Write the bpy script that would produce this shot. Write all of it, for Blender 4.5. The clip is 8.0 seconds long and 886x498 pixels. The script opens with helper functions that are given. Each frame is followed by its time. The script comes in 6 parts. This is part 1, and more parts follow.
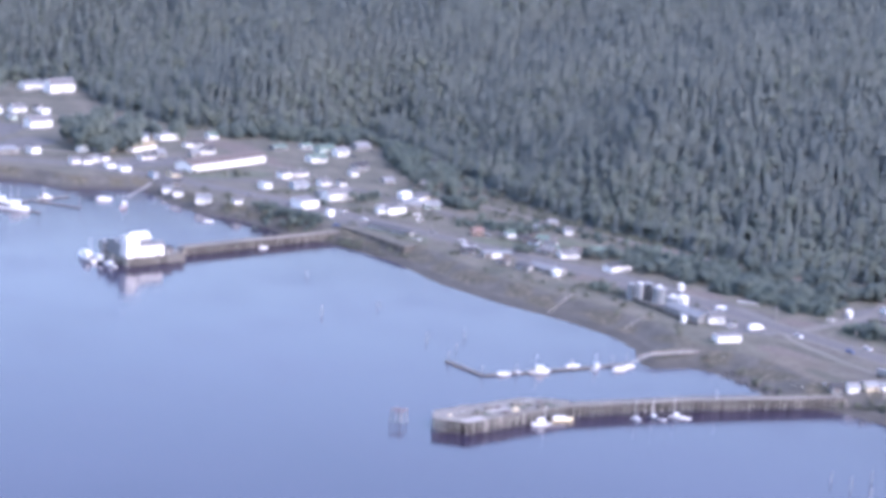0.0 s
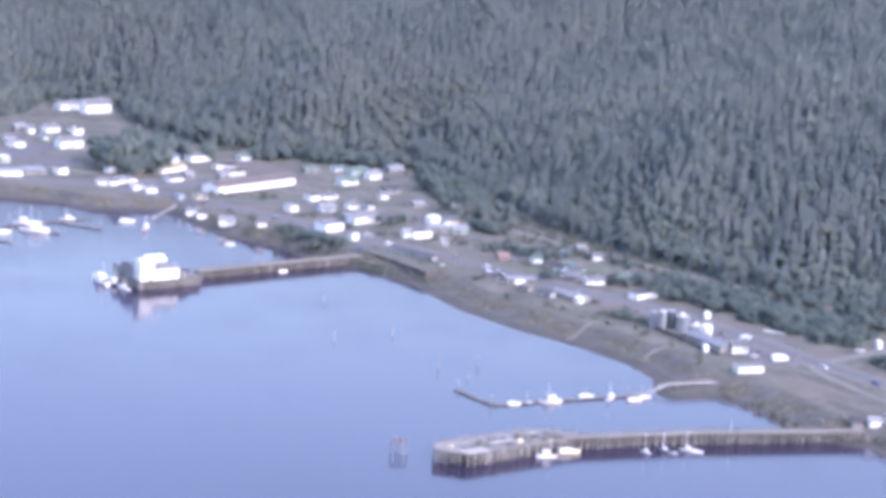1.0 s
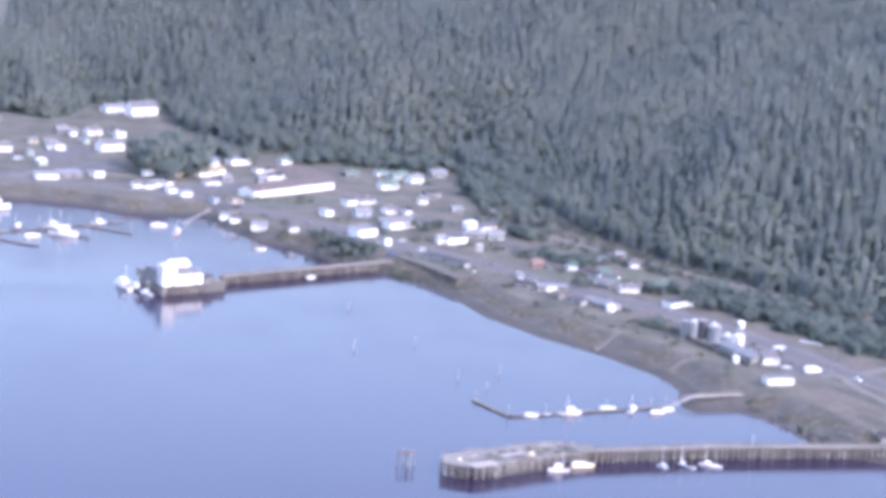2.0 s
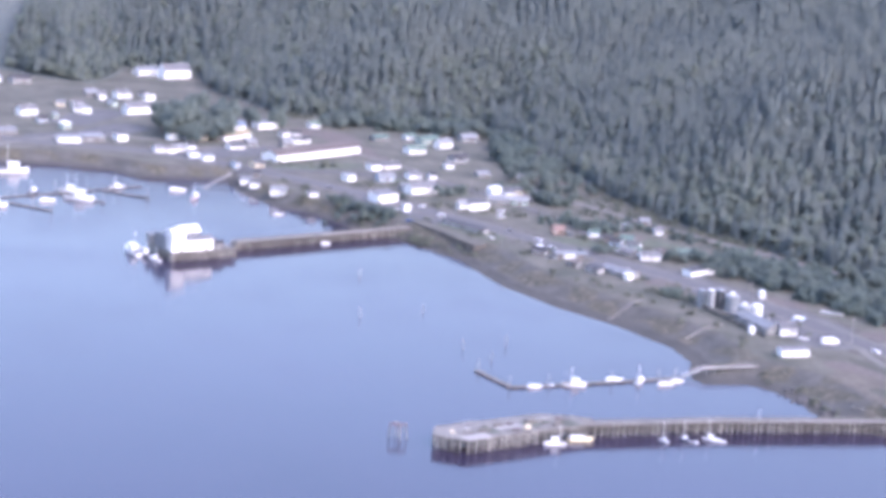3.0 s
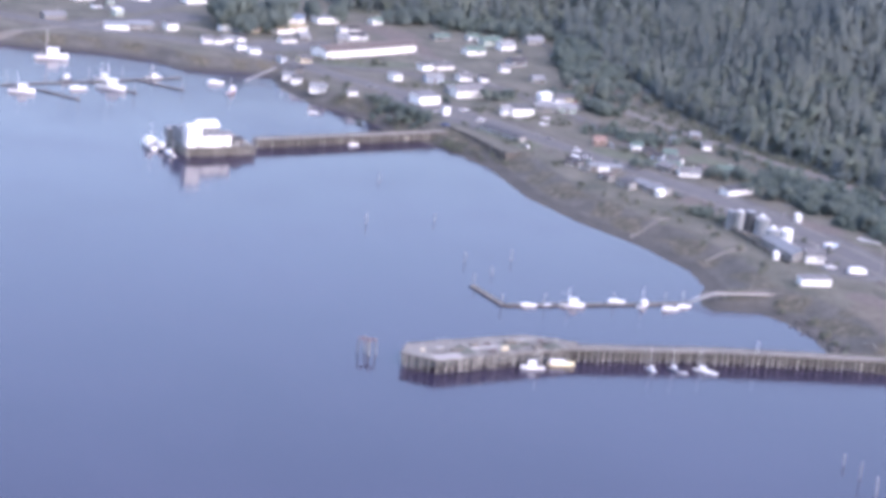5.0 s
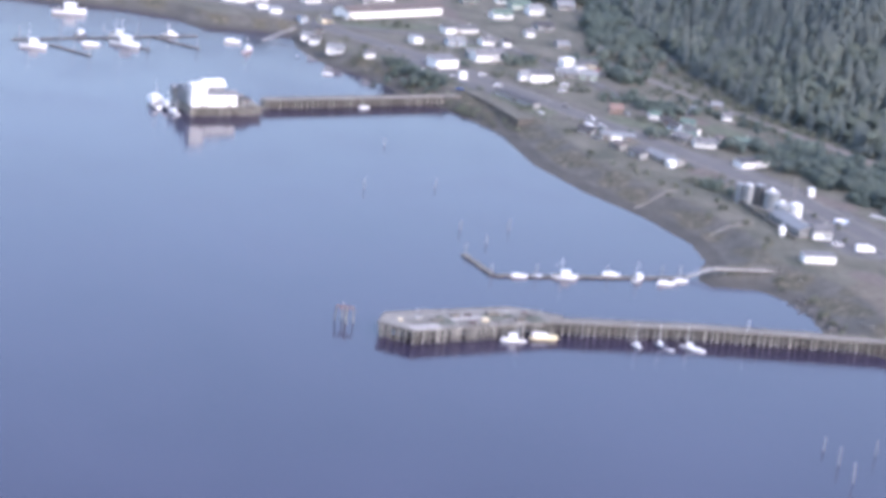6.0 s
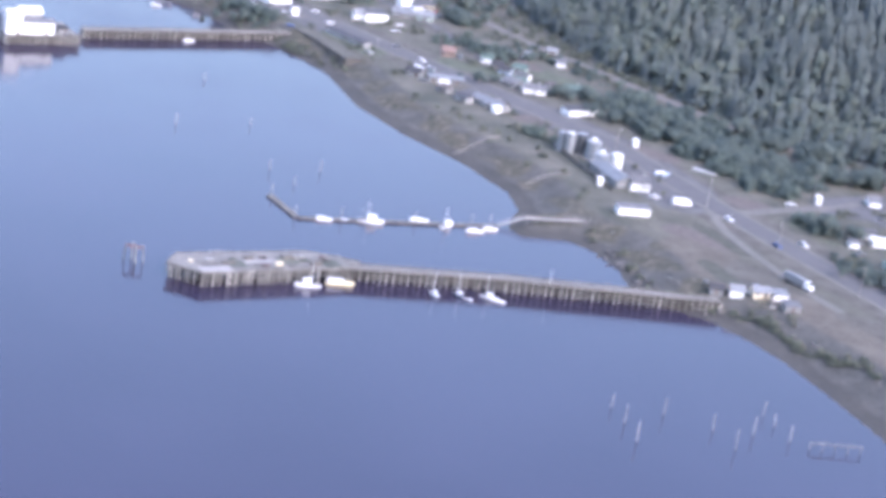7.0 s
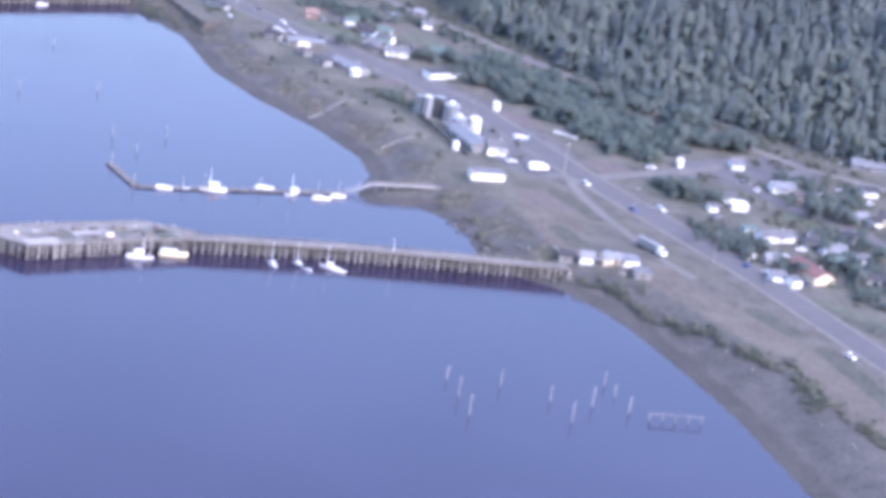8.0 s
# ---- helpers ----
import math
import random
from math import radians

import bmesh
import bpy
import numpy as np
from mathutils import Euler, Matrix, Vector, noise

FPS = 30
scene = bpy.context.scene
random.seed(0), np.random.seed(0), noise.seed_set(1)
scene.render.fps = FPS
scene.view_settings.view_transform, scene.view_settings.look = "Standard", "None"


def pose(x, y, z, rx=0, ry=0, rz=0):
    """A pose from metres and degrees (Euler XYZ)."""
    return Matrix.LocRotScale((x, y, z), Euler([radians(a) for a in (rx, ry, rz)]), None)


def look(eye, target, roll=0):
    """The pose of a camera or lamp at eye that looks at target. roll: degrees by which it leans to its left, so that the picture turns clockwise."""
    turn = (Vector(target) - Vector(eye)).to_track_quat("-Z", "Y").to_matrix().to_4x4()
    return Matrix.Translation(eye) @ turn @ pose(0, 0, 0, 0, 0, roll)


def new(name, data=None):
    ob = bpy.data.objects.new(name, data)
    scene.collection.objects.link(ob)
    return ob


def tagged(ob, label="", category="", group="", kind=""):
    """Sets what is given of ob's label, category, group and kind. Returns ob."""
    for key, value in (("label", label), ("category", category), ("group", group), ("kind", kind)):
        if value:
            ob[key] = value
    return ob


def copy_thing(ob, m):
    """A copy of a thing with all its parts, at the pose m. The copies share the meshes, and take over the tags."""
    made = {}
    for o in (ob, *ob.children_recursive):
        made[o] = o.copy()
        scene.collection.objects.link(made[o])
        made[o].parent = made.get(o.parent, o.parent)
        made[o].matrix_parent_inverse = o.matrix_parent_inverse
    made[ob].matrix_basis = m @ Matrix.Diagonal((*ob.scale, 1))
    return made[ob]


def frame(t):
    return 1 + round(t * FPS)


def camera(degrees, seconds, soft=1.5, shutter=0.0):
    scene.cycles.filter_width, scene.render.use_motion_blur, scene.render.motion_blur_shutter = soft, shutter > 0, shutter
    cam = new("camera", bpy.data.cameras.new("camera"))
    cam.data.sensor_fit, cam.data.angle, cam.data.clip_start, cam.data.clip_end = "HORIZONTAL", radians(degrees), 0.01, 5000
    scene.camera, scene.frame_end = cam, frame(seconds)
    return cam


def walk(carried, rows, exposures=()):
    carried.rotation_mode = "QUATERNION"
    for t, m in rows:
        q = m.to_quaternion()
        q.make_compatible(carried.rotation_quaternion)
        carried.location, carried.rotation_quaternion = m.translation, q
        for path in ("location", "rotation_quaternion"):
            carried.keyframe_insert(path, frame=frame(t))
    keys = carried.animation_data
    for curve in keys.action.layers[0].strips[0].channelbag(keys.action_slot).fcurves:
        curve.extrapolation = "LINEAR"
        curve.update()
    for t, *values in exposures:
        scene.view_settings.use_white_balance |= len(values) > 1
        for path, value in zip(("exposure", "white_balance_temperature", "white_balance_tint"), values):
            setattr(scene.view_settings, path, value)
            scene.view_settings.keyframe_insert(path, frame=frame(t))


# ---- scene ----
# ---- camera and walk ----
cam = camera(24.0, 8.0, soft=4.9)
CAM_ROWS = [
    (0, look((-114.89, -71.61, 253.10), (-101.48, 25.33, 232.54), 4.79)),
    (0.5, look((-98.67, -61.78, 252.63), (-86.93, 35.62, 233.23), 4.58)),
    (1, look((-82.41, -51.90, 252.22), (-72.65, 45.63, 232.42), 4.79)),
    (1.5, look((-66.03, -41.86, 251.92), (-58.54, 55.93, 232.37), 4.81)),
    (3, look((-16.46, -10.75, 251.27), (-14.37, 86.79, 229.31), 4.41)),
    (3.5, look((0.00, 0.00, 251.16), (-0.17, 97.31, 228.12), 4.77)),
    (4, look((16.42, 11.00, 251.14), (14.25, 108.06, 227.19), 5.13)),
    (4.5, look((32.81, 22.09, 251.24), (29.97, 118.71, 225.62), 5.37)),
    (4.7, look((39.37, 26.50, 251.28), (36.03, 122.84, 224.69), 5.57)),
    (5.8, look((75.54, 50.60, 251.36), (67.07, 146.15, 223.08), 6.56)),
    (6, look((81.93, 54.99, 251.36), (73.76, 150.24, 222.03), 6.71)),
    (6.5, look((97.43, 66.00, 251.37), (93.99, 160.82, 219.79), 8.97)),
    (7, look((112.47, 77.21, 251.38), (110.10, 172.14, 220.04), 9.51)),
    (7.5, look((127.20, 88.54, 251.40), (126.33, 183.93, 221.38), 9.90)),
    (8, look((141.82, 99.96, 251.33), (143.27, 194.53, 218.86), 9.67)),
]
walk(cam, CAM_ROWS, [(0, 1.66, 5380, 32), (1.5, 1.8, 5420, 33), (3, 1.76, 5500, 33), (3.5, 1.55, 5540, 31), (4, 1.53, 5560, 32), (6, 1.52, 5640, 25), (6.5, 1.45, 5620, 21), (7, 1.7, 5460, 27), (7.5, 1.87, 5290, 35), (8, 1.78, 5250, 34)])

# ---- world and sun ----
SUN_DIR = Vector((0.70, -0.52, 0.80)).normalized()
world = bpy.data.worlds.new("world")
scene.world = world
world.use_nodes = True
wn = world.node_tree.nodes
sky = wn.new("ShaderNodeTexSky")
sky.sky_type = "NISHITA"
sky.sun_disc = False
sky.sun_elevation = math.asin(SUN_DIR.z)
sky.sun_rotation = math.atan2(SUN_DIR.x, SUN_DIR.y)
sky.air_density, sky.dust_density = 1.6, 3.5
wn["Background"].inputs["Strength"].default_value = 0.15
world.node_tree.links.new(sky.outputs[0], wn["Background"].inputs["Color"])
sun = new("sun", bpy.data.lights.new("sun", "SUN"))
sun.data.energy, sun.data.angle, sun.data.color = 0.54, radians(11), (1.0, 0.94, 0.85)
sun.matrix_world = look(SUN_DIR * 1000, (0, 0, 0))


# ---- materials ----
def material(name, colour, rough=0.8, metal=0.0, vary=0.25, scale=1.5, second=None, bump=0.15, bump_scale=8.0, object_vary=0.0):
    """A surface with two scales of colour variation and a fine relief."""
    m = bpy.data.materials.new(name)
    m.use_nodes = True
    nt = m.node_tree
    bsdf = nt.nodes["Principled BSDF"]
    bsdf.inputs["Roughness"].default_value, bsdf.inputs["Metallic"].default_value = rough, metal
    pos = nt.nodes.new("ShaderNodeTexCoord")
    geo = nt.nodes.new("ShaderNodeNewGeometry")
    n1, n2 = nt.nodes.new("ShaderNodeTexNoise"), nt.nodes.new("ShaderNodeTexNoise")
    n1.inputs["Scale"].default_value, n2.inputs["Scale"].default_value = scale * 0.2, scale
    n1.inputs["Detail"].default_value = n2.inputs["Detail"].default_value = 4
    for n in (n1, n2):
        nt.links.new(geo.outputs["Position"], n.inputs["Vector"])
    add = nt.nodes.new("ShaderNodeMath")
    add.operation = "ADD"
    nt.links.new(n1.outputs[0], add.inputs[0])
    nt.links.new(n2.outputs[0], add.inputs[1])
    span = nt.nodes.new("ShaderNodeMapRange")
    span.inputs["From Min"].default_value, span.inputs["From Max"].default_value = 0.7, 1.3
    nt.links.new(add.outputs[0], span.inputs["Value"])
    mix = nt.nodes.new("ShaderNodeMix")
    mix.data_type = "RGBA"
    low = second or tuple(c * (1 - vary) for c in colour)
    high = colour if second else tuple(min(1, c * (1 + vary * 0.5)) for c in colour)
    mix.inputs["A"].default_value, mix.inputs["B"].default_value = (*low, 1), (*high, 1)
    nt.links.new(span.outputs[0], mix.inputs["Factor"])
    last = mix.outputs["Result"]
    if object_vary:
        info = nt.nodes.new("ShaderNodeObjectInfo")
        hsv = nt.nodes.new("ShaderNodeHueSaturation")
        rng = nt.nodes.new("ShaderNodeMapRange")
        rng.inputs["To Min"].default_value, rng.inputs["To Max"].default_value = 1 - object_vary, 1 + object_vary
        nt.links.new(info.outputs["Random"], rng.inputs["Value"])
        nt.links.new(rng.outputs[0], hsv.inputs["Value"])
        nt.links.new(last, hsv.inputs["Color"])
        last = hsv.outputs[0]
    nt.links.new(last, bsdf.inputs["Base Color"])
    if bump:
        n3, b = nt.nodes.new("ShaderNodeTexNoise"), nt.nodes.new("ShaderNodeBump")
        n3.inputs["Scale"].default_value, n3.inputs["Detail"].default_value = bump_scale, 3
        nt.links.new(geo.outputs["Position"], n3.inputs["Vector"])
        nt.links.new(n3.outputs[0], b.inputs["Height"])
        b.inputs["Strength"].default_value, b.inputs["Distance"].default_value = bump, 0.2
        nt.links.new(b.outputs[0], bsdf.inputs["Normal"])
    return m


WALLS = {
    "white": material("white_paint", (0.8, 0.8, 0.78), 0.6, vary=0.12, object_vary=0.05),
    "cream": material("cream_paint", (0.62, 0.55, 0.4), 0.65, vary=0.15),
    "yellow": material("yellow_paint", (0.55, 0.5, 0.36), 0.65, vary=0.15),
    "grey": material("weathered_boards", (0.25, 0.25, 0.245), 0.85, vary=0.3, object_vary=0.25),
    "green": material("pale_green_paint", (0.36, 0.42, 0.37), 0.65, vary=0.15),
    "blue": material("pale_blue_paint", (0.4, 0.45, 0.5), 0.65, vary=0.15),
    "orange": material("orange_paint", (0.225, 0.155, 0.13), 0.6, vary=0.15),
    "metal": material("galvanised_sheet", (0.27, 0.28, 0.29), 0.55, 0.2, vary=0.2, object_vary=0.15),
}
ROOFS = {
    "grey": material("grey_shingle", (0.125, 0.125, 0.13), 0.9, vary=0.3, object_vary=0.25),
    "dark": material("dark_shingle", (0.055, 0.055, 0.06), 0.9, vary=0.3, object_vary=0.2),
    "metal": material("roof_sheet", (0.2, 0.205, 0.21), 0.6, 0.15, vary=0.2, object_vary=0.15),
    "green": material("green_roof", (0.1, 0.145, 0.12), 0.7, vary=0.25),
    "blue": material("blue_roof", (0.16, 0.2, 0.26), 0.7, vary=0.2),
    "red": material("red_roof", (0.2, 0.1, 0.085), 0.75, vary=0.25),
    "rust": material("rust_roof", (0.115, 0.095, 0.086), 0.85, vary=0.25),
    "yellow": material("ochre_roof", (0.26, 0.22, 0.14), 0.8, vary=0.2),
    "orange": material("orange_roof", (0.205, 0.14, 0.118), 0.7, vary=0.2),
    "white": material("white_roof", (0.72, 0.72, 0.7), 0.6, vary=0.12),
}
GLASS = material("window_glass", (0.03, 0.035, 0.04), 0.08, vary=0.1, bump=0)
TRIM = material("white_trim", (0.78, 0.78, 0.76), 0.6, vary=0.1)
DOOR = material("door_paint", (0.16, 0.13, 0.11), 0.6, vary=0.2, object_vary=0.4)
PILE = material("weathered_pile", (0.285, 0.272, 0.245), 0.9, vary=0.45, scale=0.8, object_vary=0.5)
MOSS = material("mossy_deck", (0.1, 0.106, 0.085), 0.95, vary=0.4, scale=0.6)
NET = material("heaped_net", (0.08, 0.06, 0.055), 0.95, vary=0.4, scale=1.2, object_vary=0.3)
PILE_GREY = material("bleached_pile", (0.25, 0.24, 0.23), 0.85, vary=0.3, scale=0.8, object_vary=0.2)
TIMBER = material("dock_timber", (0.145, 0.135, 0.118), 0.9, vary=0.4, scale=0.6)
TIMBER_DARK = material("dark_timber", (0.095, 0.087, 0.077), 0.9, vary=0.4, scale=0.6)
DECK = material("dock_deck", (0.185, 0.175, 0.158), 0.9, vary=0.35, scale=0.5)
TARP = material("pale_decking", (0.29, 0.275, 0.255), 0.85, vary=0.25, scale=0.4)
ASPHALT = material("worn_asphalt", (0.108, 0.104, 0.103), 1.0, vary=0.25, scale=0.3, second=(0.083, 0.082, 0.082))
SHOULDER = material("pale_shoulder", (0.15, 0.139, 0.123), 0.95, vary=0.25, scale=0.35)
FILL = material("earth_fill", (0.105, 0.1, 0.08), 0.95, vary=0.3, scale=0.4)
GRAVEL = material("gravel_lane", (0.138, 0.129, 0.115), 0.95, vary=0.25, scale=0.35)
CONCRETE = material("old_concrete", (0.42, 0.41, 0.39), 0.85, vary=0.2)
HULL_WHITE = material("hull_white", (0.8, 0.8, 0.8), 0.4, vary=0.08)
HULL_BLUE = material("hull_pale_blue", (0.45, 0.55, 0.68), 0.45, vary=0.1)
HULL_PINK = material("hull_pink", (0.62, 0.5, 0.5), 0.45, vary=0.1)
HULL_DARK = material("hull_dark", (0.07, 0.09, 0.13), 0.45, vary=0.2)
HULL_YELLOW = material("hull_cream", (0.75, 0.66, 0.42), 0.45, vary=0.1)
STEEL = material("grey_steel", (0.3, 0.31, 0.33), 0.45, 0.6, vary=0.2)
TANK_WHITE = material("tank_white", (0.74, 0.75, 0.74), 0.5, vary=0.12)
TANK_GREY = material("tank_grey", (0.25, 0.27, 0.285), 0.55, vary=0.3, scale=0.6)
TANK_DARK = material("tank_dark", (0.07, 0.075, 0.08), 0.6, vary=0.35, scale=0.6)
TANK_PALE = material("tank_pale_roof", (0.3, 0.31, 0.31), 0.6, vary=0.25, scale=0.6)
RUBBER = material("tyre_rubber", (0.025, 0.025, 0.027), 0.9, vary=0.2)
ROCK = material("dark_rock", (0.1, 0.095, 0.09), 0.9, vary=0.5, scale=0.5, object_vary=0.3)
DRIFT = material("drift_log", (0.3, 0.275, 0.24), 0.9, vary=0.3, object_vary=0.2)
BARK = material("bark", (0.14, 0.11, 0.085), 0.95, vary=0.4, scale=2)


def leaves(name, dark, light):
    """Foliage: every tree has its own tint, every clump a little of its own."""
    m = bpy.data.materials.new(name)
    m.use_nodes = True
    nt = m.node_tree
    bsdf = nt.nodes["Principled BSDF"]
    bsdf.inputs["Roughness"].default_value = 0.75
    attr = nt.nodes.new("ShaderNodeAttribute")
    attr.attribute_name = "tint"
    geo = nt.nodes.new("ShaderNodeNewGeometry")
    info = nt.nodes.new("ShaderNodeObjectInfo")
    a, b, c = (nt.nodes.new("ShaderNodeMath") for _ in range(3))
    a.operation, b.operation, c.operation = "MULTIPLY_ADD", "MULTIPLY_ADD", "MULTIPLY_ADD"
    nt.links.new(geo.outputs["Random Per Island"], a.inputs[0])
    a.inputs[1].default_value = 0.12
    nt.links.new(attr.outputs["Fac"], a.inputs[2])
    nt.links.new(info.outputs["Random"], b.inputs[0])
    b.inputs[1].default_value = 0.3
    nt.links.new(a.outputs[0], b.inputs[2])
    mix = nt.nodes.new("ShaderNodeMix")
    mix.data_type = "RGBA"
    mix.inputs["A"].default_value, mix.inputs["B"].default_value = (*dark, 1), (*light, 1)
    nt.links.new(b.outputs[0], mix.inputs["Factor"])
    nt.links.new(mix.outputs["Result"], bsdf.inputs["Base Color"])
    through_leaf = nt.nodes.new("ShaderNodeBsdfTranslucent")
    nt.links.new(mix.outputs["Result"], through_leaf.inputs["Color"])
    both = nt.nodes.new("ShaderNodeMixShader")
    both.inputs[0].default_value = 0.4
    nt.links.new(bsdf.outputs[0], both.inputs[1])
    nt.links.new(through_leaf.outputs[0], both.inputs[2])
    nt.links.new(both.outputs[0], nt.nodes["Material Output"].inputs["Surface"])
    return m


# forest colours are lifted and blued, so the air haze is in the base colour
NEEDLES = leaves("needles", (0.108, 0.144, 0.153), (0.176, 0.206, 0.184))
LEAVES = leaves("alder_leaves", (0.096, 0.134, 0.13), (0.166, 0.198, 0.158))
THICKET = leaves("thicket_leaves", (0.068, 0.098, 0.098), (0.13, 0.166, 0.132))
SCRUB = leaves("scrub_leaves", (0.075, 0.09, 0.07), (0.15, 0.162, 0.115))


def ground_material():
    m = bpy.data.materials.new("ground")
    m.use_nodes = True
    nt = m.node_tree
    bsdf = nt.nodes["Principled BSDF"]
    bsdf.inputs["Roughness"].default_value = 0.95
    geo = nt.nodes.new("ShaderNodeNewGeometry")

    def noise_at(scale, detail=4):
        n = nt.nodes.new("ShaderNodeTexNoise")
        n.inputs["Scale"].default_value, n.inputs["Detail"].default_value = scale, detail
        nt.links.new(geo.outputs["Position"], n.inputs["Vector"])
        return n.outputs[0]

    def ramp(value, stops):
        r = nt.nodes.new("ShaderNodeValToRGB")
        el = r.color_ramp.elements
        while len(el) < len(stops):
            el.new(0.5)
        for e, (p, col) in zip(el, stops):
            e.position, e.color = p, (*col, 1)
        nt.links.new(value, r.inputs[0])
        return r.outputs[0]

    def mixed(fac, a, b):
        x = nt.nodes.new("ShaderNodeMix")
        x.data_type = "RGBA"
        nt.links.new(fac, x.inputs["Factor"])
        nt.links.new(a, x.inputs["A"])
        nt.links.new(b, x.inputs["B"])
        return x.outputs["Result"]

    def zone(name, wobble, sharp):
        """An area of the plan with a ragged edge."""
        at = nt.nodes.new("ShaderNodeAttribute")
        at.attribute_name = name
        s = nt.nodes.new("ShaderNodeMath")
        s.operation = "MULTIPLY_ADD"
        nt.links.new(noise_at(0.09, 5), s.inputs[0])
        s.inputs[1].default_value = wobble
        nt.links.new(at.outputs["Fac"], s.inputs[2])
        r = nt.nodes.new("ShaderNodeMapRange")
        mid = 0.5 + wobble * 0.5
        r.inputs["From Min"].default_value, r.inputs["From Max"].default_value = mid - sharp, mid + sharp
        nt.links.new(s.outputs[0], r.inputs["Value"])
        return r.outputs[0]

    grass = ramp(noise_at(0.06, 6), [(0.3, (0.056, 0.06, 0.044)), (0.48, (0.09, 0.087, 0.066)), (0.7, (0.128, 0.118, 0.094))])
    gravel = ramp(noise_at(0.12, 6), [(0.3, (0.067, 0.063, 0.052)), (0.5, (0.093, 0.086, 0.07)), (0.7, (0.113, 0.104, 0.086))])
    beach = ramp(noise_at(0.10, 6), [(0.3, (0.059, 0.057, 0.05)), (0.5, (0.079, 0.076, 0.066)), (0.72, (0.106, 0.099, 0.087))])
    mud = ramp(noise_at(0.07, 6), [(0.3, (0.043, 0.041, 0.036)), (0.7, (0.072, 0.067, 0.058))])
    turf = ramp(noise_at(0.25, 5), [(0.3, (0.054, 0.057, 0.043)), (0.7, (0.081, 0.081, 0.061))])
    floor = ramp(noise_at(0.2, 5), [(0.3, (0.08, 0.095, 0.085)), (0.7, (0.12, 0.13, 0.115))])
    field = ramp(noise_at(0.09, 6), [(0.3, (0.085, 0.075, 0.059)), (0.5, (0.106, 0.093, 0.073)), (0.7, (0.126, 0.111, 0.088))])
    yard = ramp(noise_at(0.11, 6), [(0.3, (0.077, 0.076, 0.077)), (0.7, (0.119, 0.115, 0.113))])
    lawn = ramp(noise_at(0.2, 6), [(0.3, (0.063, 0.075, 0.05)), (0.7, (0.104, 0.112, 0.074))])
    soil = ramp(noise_at(0.3, 6), [(0.3, (0.09, 0.076, 0.067)), (0.7, (0.133, 0.11, 0.095))])
    weed = ramp(noise_at(0.3, 6), [(0.3, (0.045, 0.047, 0.032)), (0.5, (0.079, 0.072, 0.05)), (0.7, (0.135, 0.117, 0.09))])
    col = mixed(zone("lots", 0.5, 0.12), grass, gravel)
    col = mixed(zone("yard", 0.6, 0.12), col, yard)
    col = mixed(zone("lawn", 0.7, 0.15), col, lawn)
    col = mixed(zone("field", 0.5, 0.14), col, field)
    col = mixed(zone("soil", 0.7, 0.15), col, soil)
    col = mixed(zone("turf", 0.3, 0.15), col, turf)
    col = mixed(zone("beach", 0.35, 0.15), col, beach)
    col = mixed(zone("weed", 0.8, 0.12), col, weed)
    col = mixed(zone("mud", 0.5, 0.12), col, mud)
    col = mixed(zone("forest", 0.3, 0.15), col, floor)
    speck = ramp(noise_at(0.55, 5), [(0.36, (0.68, 0.69, 0.68)), (0.5, (1, 1, 1)), (0.68, (1.0, 1.0, 1.0))])
    times = nt.nodes.new("ShaderNodeMix")
    times.data_type, times.blend_type = "RGBA", "MULTIPLY"
    times.inputs["Factor"].default_value = 0.8
    nt.links.new(col, times.inputs["A"])
    nt.links.new(speck, times.inputs["B"])
    col = times.outputs["Result"]
    nt.links.new(col, bsdf.inputs["Base Color"])
    b = nt.nodes.new("ShaderNodeBump")
    b.inputs["Strength"].default_value, b.inputs["Distance"].default_value = 0.5, 0.6
    nt.links.new(noise_at(0.8, 5), b.inputs["Height"])
    nt.links.new(b.outputs[0], bsdf.inputs["Normal"])
    return m


